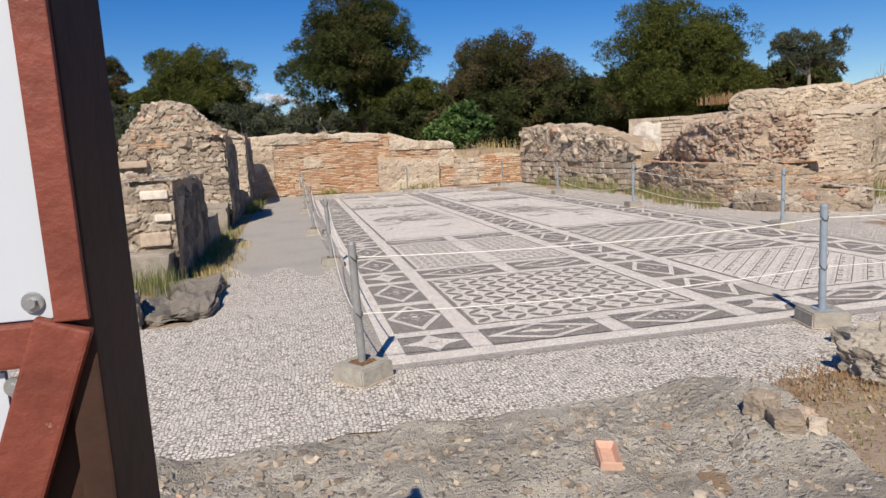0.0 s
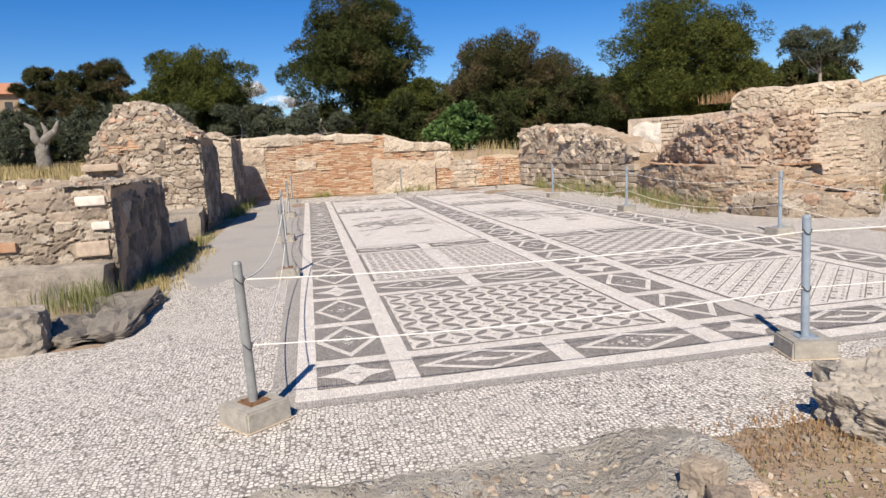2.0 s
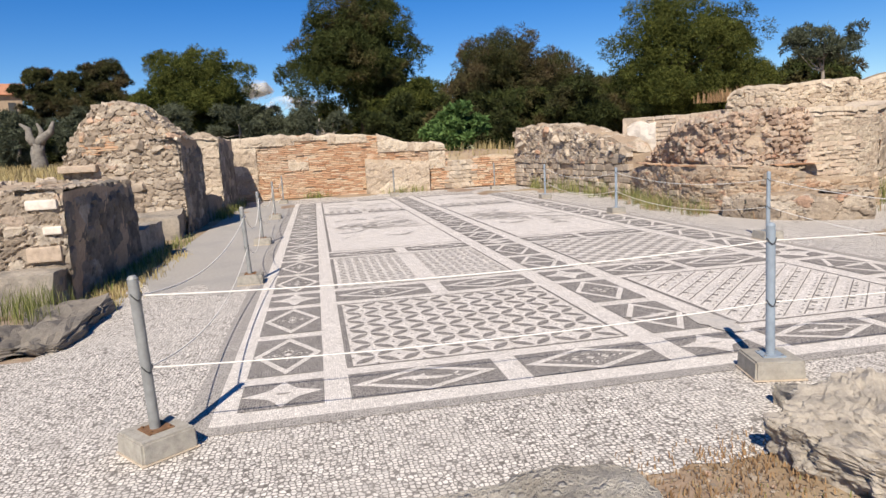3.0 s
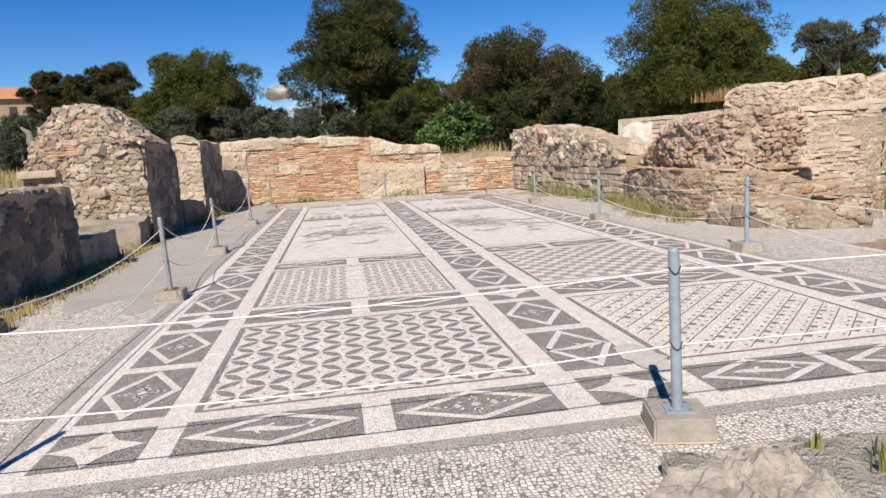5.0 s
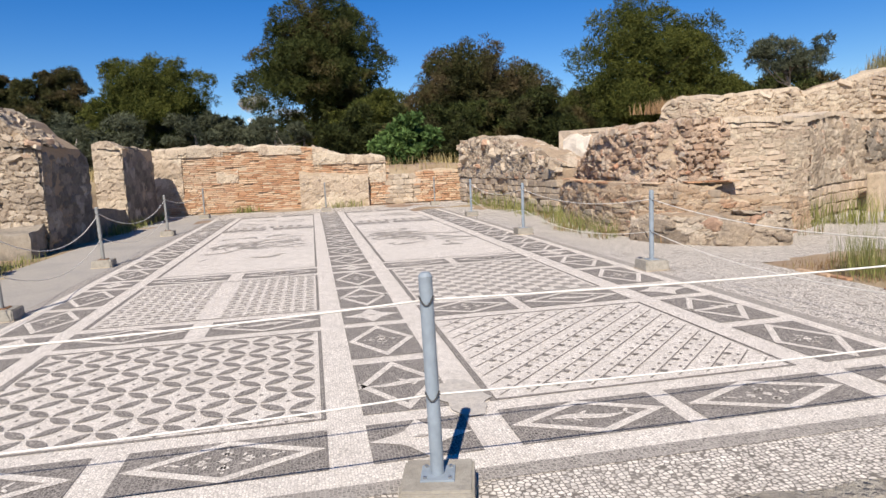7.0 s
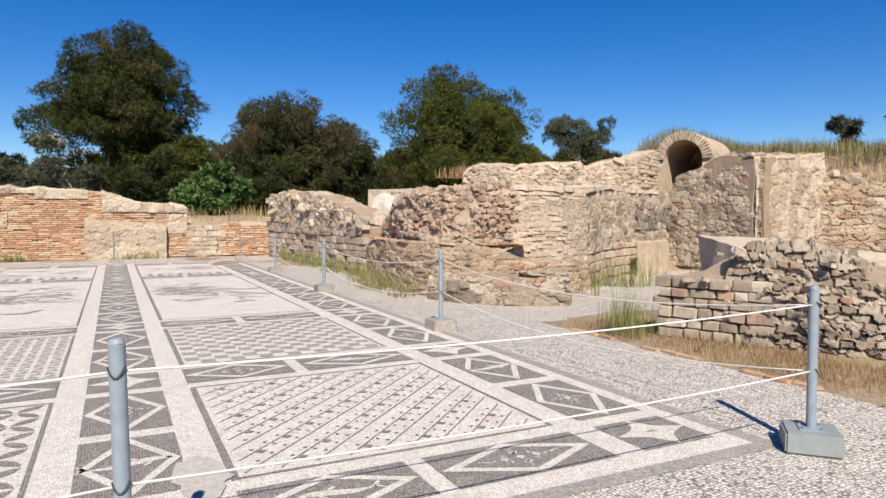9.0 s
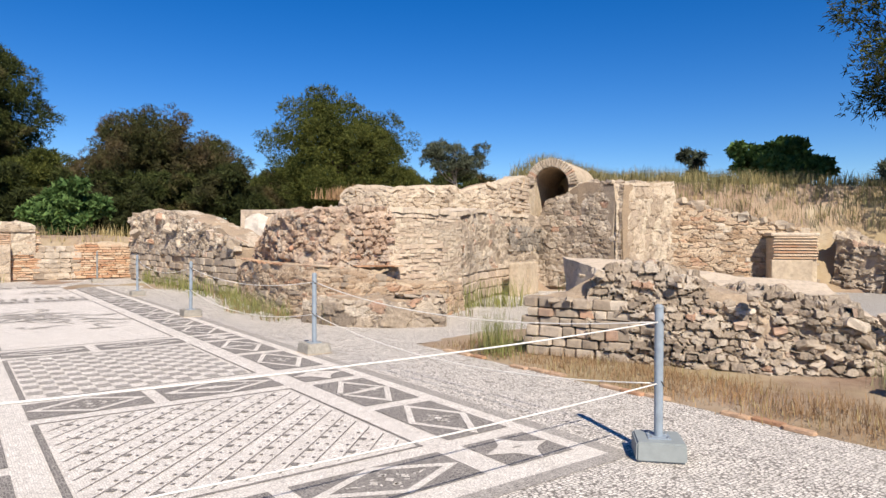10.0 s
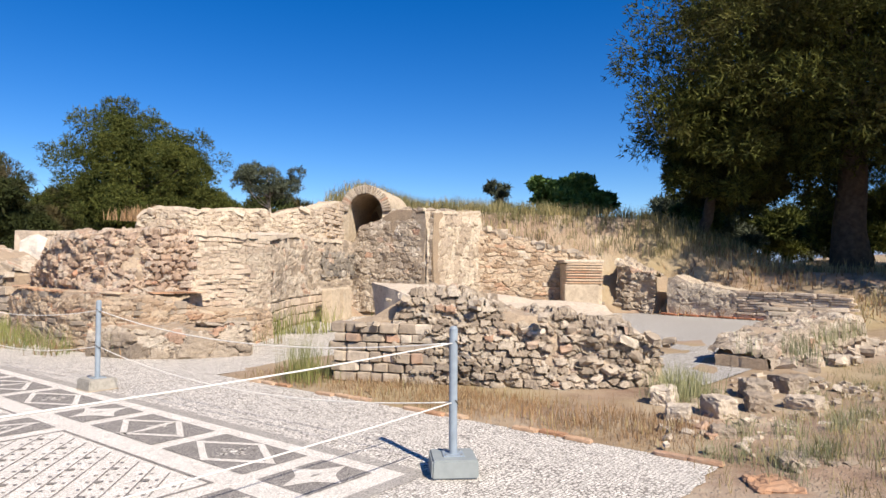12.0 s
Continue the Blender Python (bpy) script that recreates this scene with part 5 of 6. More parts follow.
chips = [(rnd.uniform(-0.8, 2.3), rnd.uniform(2.2, 3.5)) for _ in range(420)]
loose_stones(fg, "rubble", [(x, y, slab_z(x, y) - 0.002) for x, y in chips[:320]], 0.026, 201, 120)
loose_stones(fg, "grey", [(x, y, slab_z(x, y) - 0.002) for x, y in chips[320:]], 0.03, 202, 60)
loose_stones(ground, "rubble", [(rnd.uniform(2.5, 3.5), rnd.uniform(2.2, 3.75), 0.003) for _ in range(240)], 0.017, 203, 80)
loose_stones(ground, "rubble", [(rnd.uniform(9.7, 14), rnd.uniform(1.0, 4.2), 0.06) for _ in range(420)], 0.06, 204, 120)
blk = mass("wall_29", [(3.75, 2.95, 0.16), (6.9, 2.7, 0.10), (6.4, 4.38, 0.05), (4.0, 4.3, 0.10)], -0.08, M_CONGL, "flat weathered block of grey conglomerate", cells=70, ragged=0.06, rough=0.10)
block = boulder("stone_block", (4.0, 3.42, -0.08), (0.72, 0.85, 0.36), 3.1, M_ROCK, "large grey weathered block with bedding grooves", "stone", 0.25, detail=6, grooves=0.04)
block.matrix_basis = block.matrix_basis @ Matrix.Rotation(radians(-13), 4, "Y")
for k, (bx, by, sx, sy, sz, tn, lb_) in enumerate(((-2.05, 7.3, 0.72, 0.5, 0.42, 0.1, "rough dark grey boulder edging the paving"), (-2.75, 7.2, 0.65, 0.5, 0.4, -0.2, "rough beige boulder edging the paving"), (-3.7, 7.2, 0.9, 0.6, 0.4, 0.1, "rough beige boulder edging the paving"), (-1.42, 8.15, 0.72, 1.85, 0.15, 0.08, "flat grey kerb slab edging the paving"), (-0.85, 2.55, 0.6, 0.42, 0.17, 0.3, "dark grey rough stone on the ground"), (-1.7, 2.9, 0.5, 0.4, 0.25, 0.7, "dark grey rough stone on the ground"))):
    boulder("boulder", (bx, by, -0.03), (sx, sy, sz), 1.7 * k + 0.3, M_GREY if k != 1 else M_STONE, lb_, "stone", tn, "edging stones")
for k, (bx, by, sx, sy, sz, tn) in enumerate(((2.36, 3.02, 0.13, 0.15, 0.13, 0.5), (2.36, 2.84, 0.15, 0.14, 0.09, -0.4), (2.51, 2.9, 0.12, 0.09, 0.08, 0.2), (2.5, 2.78, 0.1, 0.08, 0.06, 0.9), (10.7, 4.0, 0.25, 0.2, 0.16, 0.2), (11.1, 3.75, 0.3, 0.22, 0.2, 0.9), (11.55, 3.5, 0.27, 0.22, 0.19, 0.4), (11.9, 3.15, 0.3, 0.25, 0.15, 1.4), (10.3, 3.5, 0.2, 0.18, 0.1, 0.3), (12.3, 3.7, 0.36, 0.26, 0.2, 0.5), (13.0, 3.5, 0.34, 0.3, 0.22, 1.0), (11.3, 4.35, 0.3, 0.22, 0.2, 0.1), (9.9, 2.9, 0.3, 0.25, 0.06, 0.6))):
    boulder("boulder", (bx, by, (slab_z(bx, by) - 0.015 if bx < 3 else ground_z(bx, by) - 0.02)), (sx, sy, sz), 2.3 * k + 9, M_STONE, "small beige fieldstone lying on the earth", "stone", tn, "fieldstones")
slab = boulder("brick_slab", (9.35, 2.95, -0.01), (0.36, 0.3, 0.035), 5.5, M_BRICK, "flat reddish tile slab on the earth", "tile", 0.5)
# loose hollow brick
bm = bmesh.new()
box(bm, -0.055, 0.055, -0.125, 0.125, 0, 0.065, 0.006)
topf = max(bm.faces, key=lambda f: f.calc_center_median().z + f.calc_area())
r_in = bmesh.ops.inset_region(bm, faces=[topf], thickness=0.024)
bmesh.ops.translate(bm, verts=topf.verts, vec=(0, 0, -0.035))
brick = part("loose_brick", bm, plain_material("salmon brick", (0.56, 0.34, 0.25), 0.9, 0, 0.15, 20, 0.3))
brick.matrix_basis = pose(1.37, 2.86, slab_z(1.37, 2.86) - 0.008, 4, 3, -17) @ Matrix.Diagonal((0.95, 0.85, 1.0, 1))
tagged(brick, "salmon-coloured brick with a hollow lying on stone", "brick")

# ---- barrier posts and ropes ----
def barrier_post(x, y, tilt=(0, 0), style="new", turn=0.0):
    p = empty("barrier_post", pose(x, y, 0.0, 0, 0, turn), "grey-blue steel post on a square concrete block" if style != "metal" else "grey-blue steel post on a grey painted metal block", "post", "barrier posts")
    base_m = M_BASEP if style == "metal" else M_CONC
    bm = bmesh.new()
    bmesh.ops.create_cone(bm, cap_ends=True, segments=4, radius1=0.232, radius2=0.226, depth=0.13, matrix=Matrix.Translation((0, 0, 0.069)) @ Matrix.Rotation(math.pi / 4, 4, "Z"))
    bmesh.ops.bevel(bm, geom=bm.edges[:], offset=0.012, segments=2, affect="EDGES")
    part("base", bm, base_m, p)
    part("mortar_bed", box(bmesh.new(), -0.172, 0.172, -0.172, 0.172, 0.0045, 0.0135, 0.002), M_CAP, p) if style != "metal" else None
    part("base_plate", box(bmesh.new(), -0.075, 0.075, -0.075, 0.075, 0.132, 0.142, 0.003), M_POST if style != "old" else M_RUST, p)
    r = 0.03
    pole = data_part("pole", *tube([(0, 0, 0.14), (0, 0, 0.6), (0, 0, 1.02)], r, 20), M_POST if style != "old" else M_POSTO, p, smooth=False)
    pole.rotation_euler = (radians(tilt[0]), radians(tilt[1]), 0)
    bm = bmesh.new()
    bmesh.ops.create_cone(bm, cap_ends=True, segments=20, radius1=0.031, radius2=0.02, depth=0.018, matrix=Matrix.Translation((0, 0, 1.03)))
    part("cap", bm, M_POST if style != "old" else M_POSTO, pole)
    for z in (0.92, 0.50):
        data_part("eyelet", *tube([(0.031 * math.cos(a), -0.031 * math.sin(a) - 0.004, z + 0.02 * math.cos(2 * a)) for a in np.linspace(0.2, 2.9, 8)], 0.004, 6), M_WIRE, pole)
    for sx in (-1, 1):
        for sy in (-1, 1):
            bm = bmesh.new()
            bmesh.ops.create_cone(bm, cap_ends=True, segments=6, radius1=0.009, radius2=0.009, depth=0.01, matrix=Matrix.Translation((0.055 * sx, 0.055 * sy, 0.147)))
            part("bolt", bm, M_RUST if style == "old" else M_BOLT, p)
    return p


POSTS = {"L1": (0.36, 4.80, (0, -1.5), "old"), "C": (4.32, 4.765, (0, -0.8), "new"), "R1": (8.23, 4.79, (0, 0.5), "metal"), "L2": (0.42, 10.0, (0, -2.0), "old"), "L3": (0.27, 14.2, (0, -1.5), "old"), "L4": (0.2, 19.8, (0, -1), "old"), "L5": (0.15, 26.1, (0, 0), "old"), "F1": (4.3, 26.2, (0, 0), "old"), "F2": (8.3, 26.3, (0, 0), "old"), "R2": (8.14, 9.9, (0, 0), "new"), "R3": (8.02, 14.9, (0, 0.5), "new"), "R4": (8.22, 20.2, (0, 0), "new")}
for x, y, tilt, style in POSTS.values():
    barrier_post(x, y, tilt, style, {0.36: 38, 4.32: -14, 8.23: 43}.get(x, 0))


def rope(a, b, z, sag, radius=0.005, label="thin white rope strung between barrier posts", material=None):
    (xa, ya), (xb, yb) = POSTS[a][:2], POSTS[b][:2]
    pts = []
    for i in range(25):
        t = i / 24
        pts.append((xa + (xb - xa) * t, ya + (yb - ya) * t, z - sag * 4 * t * (1 - t)))
    ob = data_part("rope", *tube(pts, radius, 6), material or M_ROPE, smooth=True)
    return tagged(ob, label, "rope", "barrier ropes")


for a, b, s1, s2 in (("L1", "C", 0.05, 0.05), ("C", "R1", 0.03, 0.03), ("R1", "R2", 0.18, 0.20), ("R2", "R3", 0.16, 0.2), ("R3", "R4", 0.2, 0.2), ("L1", "L2", 0.2, 0.25), ("L2", "L3", 0.35, 0.3), ("L3", "L4", 0.35, 0.3), ("L4", "L5", 0.2, 0.2)):
    rope(a, b, 0.92, s1, 0.006 if a[0] == "L" and b[0] == "L" else 0.005)
    rope(a, b, 0.50, s2)

# ---- plants ----
def blades(name, spots, height, width, material, label, seed, lean=0.4, category="grass", per=7, spread=0.1, parent=None):
    """Tufts of thin blades, one joined mesh."""
    r = np.random.default_rng(seed)
    verts, faces = [], []
    for x, y, z in spots:
        for _ in range(per):
            h = height * r.uniform(0.5, 1.25)
            a, b = r.uniform(0, 2 * math.pi), r.uniform(0, 2 * math.pi)
            bx, by = x + r.normal(0, spread), y + r.normal(0, spread)
            ox, oy = math.cos(a) * h * lean * r.uniform(0.1, 1), math.sin(a) * h * lean * r.uniform(0.1, 1)
            wx, wy = math.cos(b) * width / 2, math.sin(b) * width / 2
            n = len(verts)
            verts += [(bx - wx, by - wy, z - 0.02), (bx + wx, by + wy, z - 0.02), (bx + ox * 0.4 + wx * 0.7, by + oy * 0.4 + wy * 0.7, z + h * 0.6), (bx + ox * 0.4 - wx * 0.7, by + oy * 0.4 - wy * 0.7, z + h * 0.6), (bx + ox, by + oy, z + h)]
            faces += [(n, n + 1, n + 2, n + 3), (n + 3, n + 2, n + 4)]
    ob = data_part(name, verts, faces, material, parent)
    return tagged(ob, label, category, kind="stuff")


def scatter(x0, x1, y0, y1, n, seed, z=None):
    r = random.Random(seed)
    out = []
    for _ in range(n):
        x, y = r.uniform(x0, x1), r.uniform(y0, y1)
        out.append((x, y, ground_z(x, y) if z is None else z))
    return out


blades("grass", scatter(-1.75, -1.35, 9.0, 16.0, 110, 1, 0.0), 0.15, 0.012, M_WEED, "green and yellow weeds along the wall foot", 1)
blades("grass", scatter(-2.3, -1.6, 8.3, 9.3, 60, 2, 0.1), 0.26, 0.008, M_WEED, "yellow-green weeds by the boulders", 2)
blades("grass", scatter(-1.5, -1.1, 9.0, 13.5, 120, 3, 0.0), 0.10, 0.014, M_STRAW, "dry straw at the paving edge", 3)
blades("grass", scatter(-1.6, -1.2, 20.6, 27, 60, 4, 0.0), 0.3, 0.015, M_WEED, "weeds by the pier foot", 4)
blades("grass", [(1.0 + 0.05 * k, FAR - 0.15, 0.0) for k in range(14)] + [(4.2 + 0.1 * k, FAR - 0.3, 0.0) for k in range(16)], 0.3, 0.02, M_WEED, "yellow-green weeds at the foot of the brick wall", 5)
apse_spots = []
for k in range(64):
    s = rnd.choice((1.0, 2.6, 4.2, 5.4, 7.3, 8.6)) + rnd.gauss(0, 0.35)
    s = min(apl - 0.1, max(0.1, s))
    p, d = along(AP, s)
    o = rnd.uniform(0.05, 0.5)
    apse_spots.append((p.x + d.y * o, p.y - d.x * o, 0.0))
blades("grass", apse_spots, 0.42, 0.007, M_WEED, "tall weeds growing against the curved wall", 6, lean=0.5, per=14)
blades("grass", apse_spots[::2], 0.16, 0.02, M_BROWNW, "brown dead leaves at the wall foot", 7, lean=0.9)
blades("grass", [(along(CP, rnd.uniform(0.5, 8))[0].x - rnd.uniform(0.05, 0.3), 18.9 + rnd.uniform(0, 7.5), 0.0) for _ in range(60)], 0.5, 0.014, M_WEED, "tall weeds along the rubble wall", 8)
blades("grass", [(9.95 + rnd.gauss(0, 0.1), 8.3 + rnd.gauss(0, 0.15), 0.05) for _ in range(24)], 0.5, 0.005, M_WEED, "tall pale dry weeds at the wall end", 9, per=14)
blades("grass", scatter(9.75, 10.6, 3.6, 9.2, 330, 10), 0.08, 0.006, M_BROWNW, "brown dry weeds on the earth strip", 10, lean=0.9, per=16)
blades("grass", scatter(9.8, 10.6, 3.6, 9.2, 60, 11), 0.10, 0.008, M_STRAW, "straw-coloured dry grass on the earth strip", 11)
blades("grass", [(11.7 + rnd.gauss(0, 0.2), 4.25 + rnd.gauss(0, 0.15), 0.05) for _ in range(26)], 0.34, 0.005, M_OLIVEW, "grey-green tuft before the rubble", 12, per=30)
blades("grass", scatter(9.2, 16, -1.0, 3.2, 330, 13), 0.10, 0.005, M_STRAW, "dry grass tufts on bare earth", 13, per=24, lean=0.9)
blades("grass", scatter(9.5, 16, -1.0, 3.0, 70, 14), 0.17, 0.004, M_OLIVEW, "grey-green tufts on bare earth", 14, per=60, lean=0.8)
blades("grass", scatter(13.4, 18.4, 3.3, 4.2, 24, 15, 0.3), 0.34, 0.006, M_OLIVEW, "weeds on the tumbled wall", 15, per=24)
blades("grass", scatter(16.8, 18.2, 12.6, 14.0, 30, 16, 0.0), 0.55, 0.014, M_WEED, "tall grass in the recess", 16)
blades("grass", scatter(13.0, 14.6, 12.6, 13.3, 34, 17, 0.0), 0.6, 0.014, M_WEED, "tall grass in the recess", 17)
blades("grass", [s for s in scatter(17.5, 34, 8, 24, 4600, 18) if s[2] > 1.7], 0.42, 0.014, M_MOUND, "tall dry grass on the mound", 18, per=13, spread=0.2)
blades("grass", [s for s in scatter(18, 34, 8, 24, 1900, 19) if s[2] > 1.7], 0.36, 0.015, M_STRAW, "straw-coloured grass on the mound", 19, per=13, spread=0.2)
blades("grass", [(rnd.uniform(12.6, 17.5), 17 + rnd.uniform(0, 2.2), 2.6) for _ in range(110)], 0.3, 0.02, M_BROWNW, "brown bushes behind the ruined tier", 20, per=14, spread=0.15)
blades("grass", [s for s in scatter(-30, -4.5, 11, 46, 3200, 21)], 0.4, 0.03, M_STRAW, "field of dry grass behind the ruins", 21, per=6, spread=0.3)
blades("grass", [s for s in scatter(-6, 14, 30, 44, 500, 22)], 0.5, 0.03, M_STRAW, "dry grass behind the brick wall", 22, per=6, spread=0.3)
blades("grass", scatter(2.75, 3.7, 3.35, 3.85, 60, 23, 0.02), 0.014, 0.008, M_BROWNW, "brown leaf litter between stones", 23, lean=2.0, per=10)
blades("grass", [(4.72 + rnd.gauss(0, 0.02), 4.2 + rnd.gauss(0, 0.02), 0.08) for _ in range(3)] + [(4.98 + rnd.gauss(0, 0.05), 3.92 + rnd.gauss(0, 0.05), 0.1) for _ in range(6)], 0.12, 0.018, M_WEED, "small green weed on the stone block", 24, spread=0.02)
blades("grass", scatter(2.55, 3.6, 2.2, 3.75, 90, 26), 0.028, 0.003, M_STRAW, "short dry grass between the foundation stones", 26, per=12, lean=0.9)
blades("grass", scatter(2.55, 3.5, 2.3, 3.7, 60, 27), 0.03, 0.008, M_WEED, "low green weeds between the foundation stones", 27, per=6, lean=0.8)
blades("grass", scatter(9.4, 12.5, 1.2, 3.4, 26, 28), 0.2, 0.004, M_OLIVEW, "pale green grass tufts on bare earth", 28, per=90, spread=0.08, lean=0.8)
blades("grass", scatter(9.9, 10.7, 3.6, 6.0, 80, 29), 0.13, 0.004, M_BROWNW, "standing dry grass before the rubble", 29, per=8)
blades("grass", scatter(2.2, 4.5, 0.6, 2.0, 120, 25), 0.05, 0.008, M_STRAW, "sparse dry grass on the path", 25)


def tree(x, y, z, crown_z, rx, ry, rz, seed, name="pine_tree", leaf=None, n=15000, tuft=0.27, clumps=46, trunk_r=0.3, label="dark green pine with a dense crown", bark=None, lean=(0, 0), flat_top=0.0, category="tree", limbs=9, thin=0.11, taper=0.0, shift=(0, 0)):
    """Tapered trunk, limbs reaching into a crown of leaf clumps with gaps."""
    r = np.random.default_rng(seed)
    t = empty(name, pose(x, y, z - 0.1), label, category)
    cz = crown_z - z
    path = [(lean[0] * k / 6 + 0.1 * math.sin(k * 1.3 + seed), lean[1] * k / 6 + 0.1 * math.cos(k * 1.7 + seed), (cz + rz * 0.5) * k / 6) for k in range(7)]
    data_part("trunk", *tube(path, [trunk_r * (1.25 if k == 0 else 1 - 0.12 * k) for k in range(7)], 10), bark or M_BARK, t, smooth=True)
    centres, sizes = [], []
    clumps = int(clumps * 1.25)
    n = int(n * 1.3)
    while len(centres) < clumps:
        p = r.normal(0, 1, 3)
        p /= np.linalg.norm(p)
        p *= r.uniform(0.4, 1.0)
        if p[2] < -0.75:
            continue
        if flat_top and p[2] > 0:
            p[2] *= 1 - flat_top * (1 - p[0] ** 2 - p[1] ** 2)
        p[:2] *= 1 - taper * p[2]
        centres.append(p * (rx, ry, rz) + (lean[0] + shift[0], lean[1] + shift[1], cz))
        sizes.append(r.uniform(0.2, 0.36) * min(rx, ry, rz * 1.3))
    for k in range(limbs):
        e = centres[k]
        s = path[3 + k % 3]
        mid = ((s[0] + e[0]) / 2, (s[1] + e[1]) / 2, (s[2] + e[2]) / 2 - 0.2)
        data_part("limb", *tube([s, mid, tuple(e)], [trunk_r * 0.35, trunk_r * 0.22, trunk_r * 0.08], 6), bark or M_BARK, t)
    centres, sizes = np.array(centres), np.array(sizes)
    per = 13
    sd = r.normal(0, 1, (len(centres), per, 3))
    sd[:, :, 2] = np.where(r.random((len(centres), per)) < 0.7, np.abs(sd[:, :, 2]), sd[:, :, 2])
    sd /= np.linalg.norm(sd, axis=2, keepdims=True)
    puffs = (centres[:, None, :] + sd * sizes[:, None, None] * (0.85, 0.85, 0.62)).reshape(-1, 3)
    puff_r = np.repeat(sizes, per) * r.uniform(0.28, 0.52, len(puffs))
    puff_out = sd.reshape(-1, 3)
    w = puff_r ** 2 / (puff_r ** 2).sum()
    idx = r.choice(len(puffs), n, p=w)
    d = r.normal(0, 1, (n, 3)) + 0.5 * puff_out[idx]
    d /= np.linalg.norm(d, axis=1, keepdims=True)
    pos = puffs[idx] + d * (puff_r[idx] * r.uniform(0.45, 1.0, n))[:, None] * (1, 1, 0.8)
    k = 4
    a = (d[:, None, :] + r.normal(0, 0.7, (n, k, 3)))
    a /= np.linalg.norm(a, axis=2, keepdims=True)
    b = np.cross(a, r.normal(0, 1, (n, k, 3)))
    b /= np.linalg.norm(b, axis=2, keepdims=True)
    ln = tuft * r.uniform(0.5, 1.2, (n, k, 1))
    p0 = pos[:, None, :] + r.normal(0, tuft * 0.2, (n, k, 3))
    tri = np.stack([p0 + b * ln * thin, p0 - b * ln * thin, p0 + a * ln], axis=2).reshape(-1, 3)
    faces = np.arange(len(tri)).reshape(-1, 3)
    me = bpy.data.meshes.new("crown")
    me.vertices.add(len(tri))
    me.vertices.foreach_set("co", tri.ravel())
    me.loops.add(len(tri))
    me.loops.foreach_set("vertex_index", faces.ravel())
    me.polygons.add(len(faces))
    me.polygons.foreach_set("loop_start", np.arange(0, len(tri), 3))
    me.update(calc_edges=True)
    me.materials.append(leaf or M_PINE)
    ob = new("crown", me)
    ob.parent = t
    return t


tree(5.2, 50.0, 2.2, 7.8, 4.6, 4.4, 5.2, 1, taper=0.32, n=46000, clumps=100, tuft=0.24, trunk_r=0.4, label="tall dark pine with ragged tiered crown")
tree(8.2, 46.4, 2.2, 4.4, 2.6, 2.4, 2.0, 2, n=12000, tuft=0.22, leaf=M_PINE2, label="low spreading pine beside a taller one")
tree(15.0, 46.0, 2.2, 5.5, 5.2, 4.8, 3.8, 3, n=38000, clumps=84, tuft=0.22, leaf=M_BPINE, label="broad dark pine with browning branches")
tree(23.2, 37.6, 2.2, 5.6, 4.5, 4.3, 3.9, 4, n=38000, clumps=84, tuft=0.19, leaf=M_PINE2, label="broad green pine with domed crown")
tree(26.5, 30.6, 2.6, 5.9, 1.8, 1.7, 1.15, 5, "olive_tree", M_OLIVE, 2600, 0.2, 24, 0.12, "thin grey-green tree with open crown", M_OLIVEBARK)
tree(8.4, 33.6, 1.5, 2.7, 1.4, 1.2, 1.2, 6, "shrub", M_GREEN, 3500, 0.22, 26, 0.08, "dense green shrub behind the brick wall", category="shrub", thin=0.35)
tree(-6.7, 52.1, 2.4, 6.2, 3.9, 3.8, 3.6, 7, n=38000, clumps=84, tuft=0.2, leaf=M_PINE2, label="round bright green umbrella pine", flat_top=0.1)
tree(-14.6, 56.6, 2.4, 7.0, 2.5, 2.4, 3.0, 8, n=20000, tuft=0.22, leaf=M_BPINE, label="dark round-crowned pine above the olive thicket")
tree(-18.8, 57.3, 2.4, 6.6, 1.7, 1.7, 3.0, 9, n=14000, tuft=0.22, leaf=M_BPINE, label="narrow brownish pine above the olive thicket")
tree(-28.5, 60.0, 2.4, 6.9, 3.0, 2.6, 2.0, 10, n=5000, label="dark round-crowned pine above the olive thicket")
tree(30.5, 4.6, 1.2, 8.6, 6.8, 7.0, 5.7, 11, shift=(0.6, -0.6), n=70000, clumps=150, leaf=M_OLDPINE, trunk_r=0.58, label="large old pine with heavy dark crown and thick trunk", tuft=0.23)
tree(28.4, 9.3, 1.75, 5.4, 2.4, 2.4, 2.0, 12, n=24000, clumps=40, trunk_r=0.27, lean=(0.7, -1.2), leaf=M_OLDPINE, label="leaning pine under a larger pine", tuft=0.24)
# Unseen pine, added so that its shadow falls round the old pine's trunk.
tree(28.5, -5.2, 1.0, 8.0, 6.5, 6.0, 5.4, 16, n=44000, clumps=90, leaf=M_DPINE, trunk_r=0.4, label="large dark pine added out of view to shade the ground")
tree(29.5, 14.5, 2.8, 4.4, 1.7, 1.5, 0.95, 13, "shrub", M_GREEN, 4200, 0.24, 26, 0.1, "broad-leaved green shrub on the mound", category="shrub", thin=0.4)
tree(29.6, 18.2, 2.8, 4.7, 0.5, 0.5, 0.7, 14, "shrub", M_OLIVE, 500, 0.25, 10, 0.05, "small grey-green shrub on the mound", category="shrub")
tree(34.0, 11.5, 2.2, 3.2, 2.0, 1.6, 1.0, 15, "shrub", M_PINE2, 2500, 0.3, 20, 0.1, "low green shrub behind the mound", category="shrub")
orr = random.Random(5)
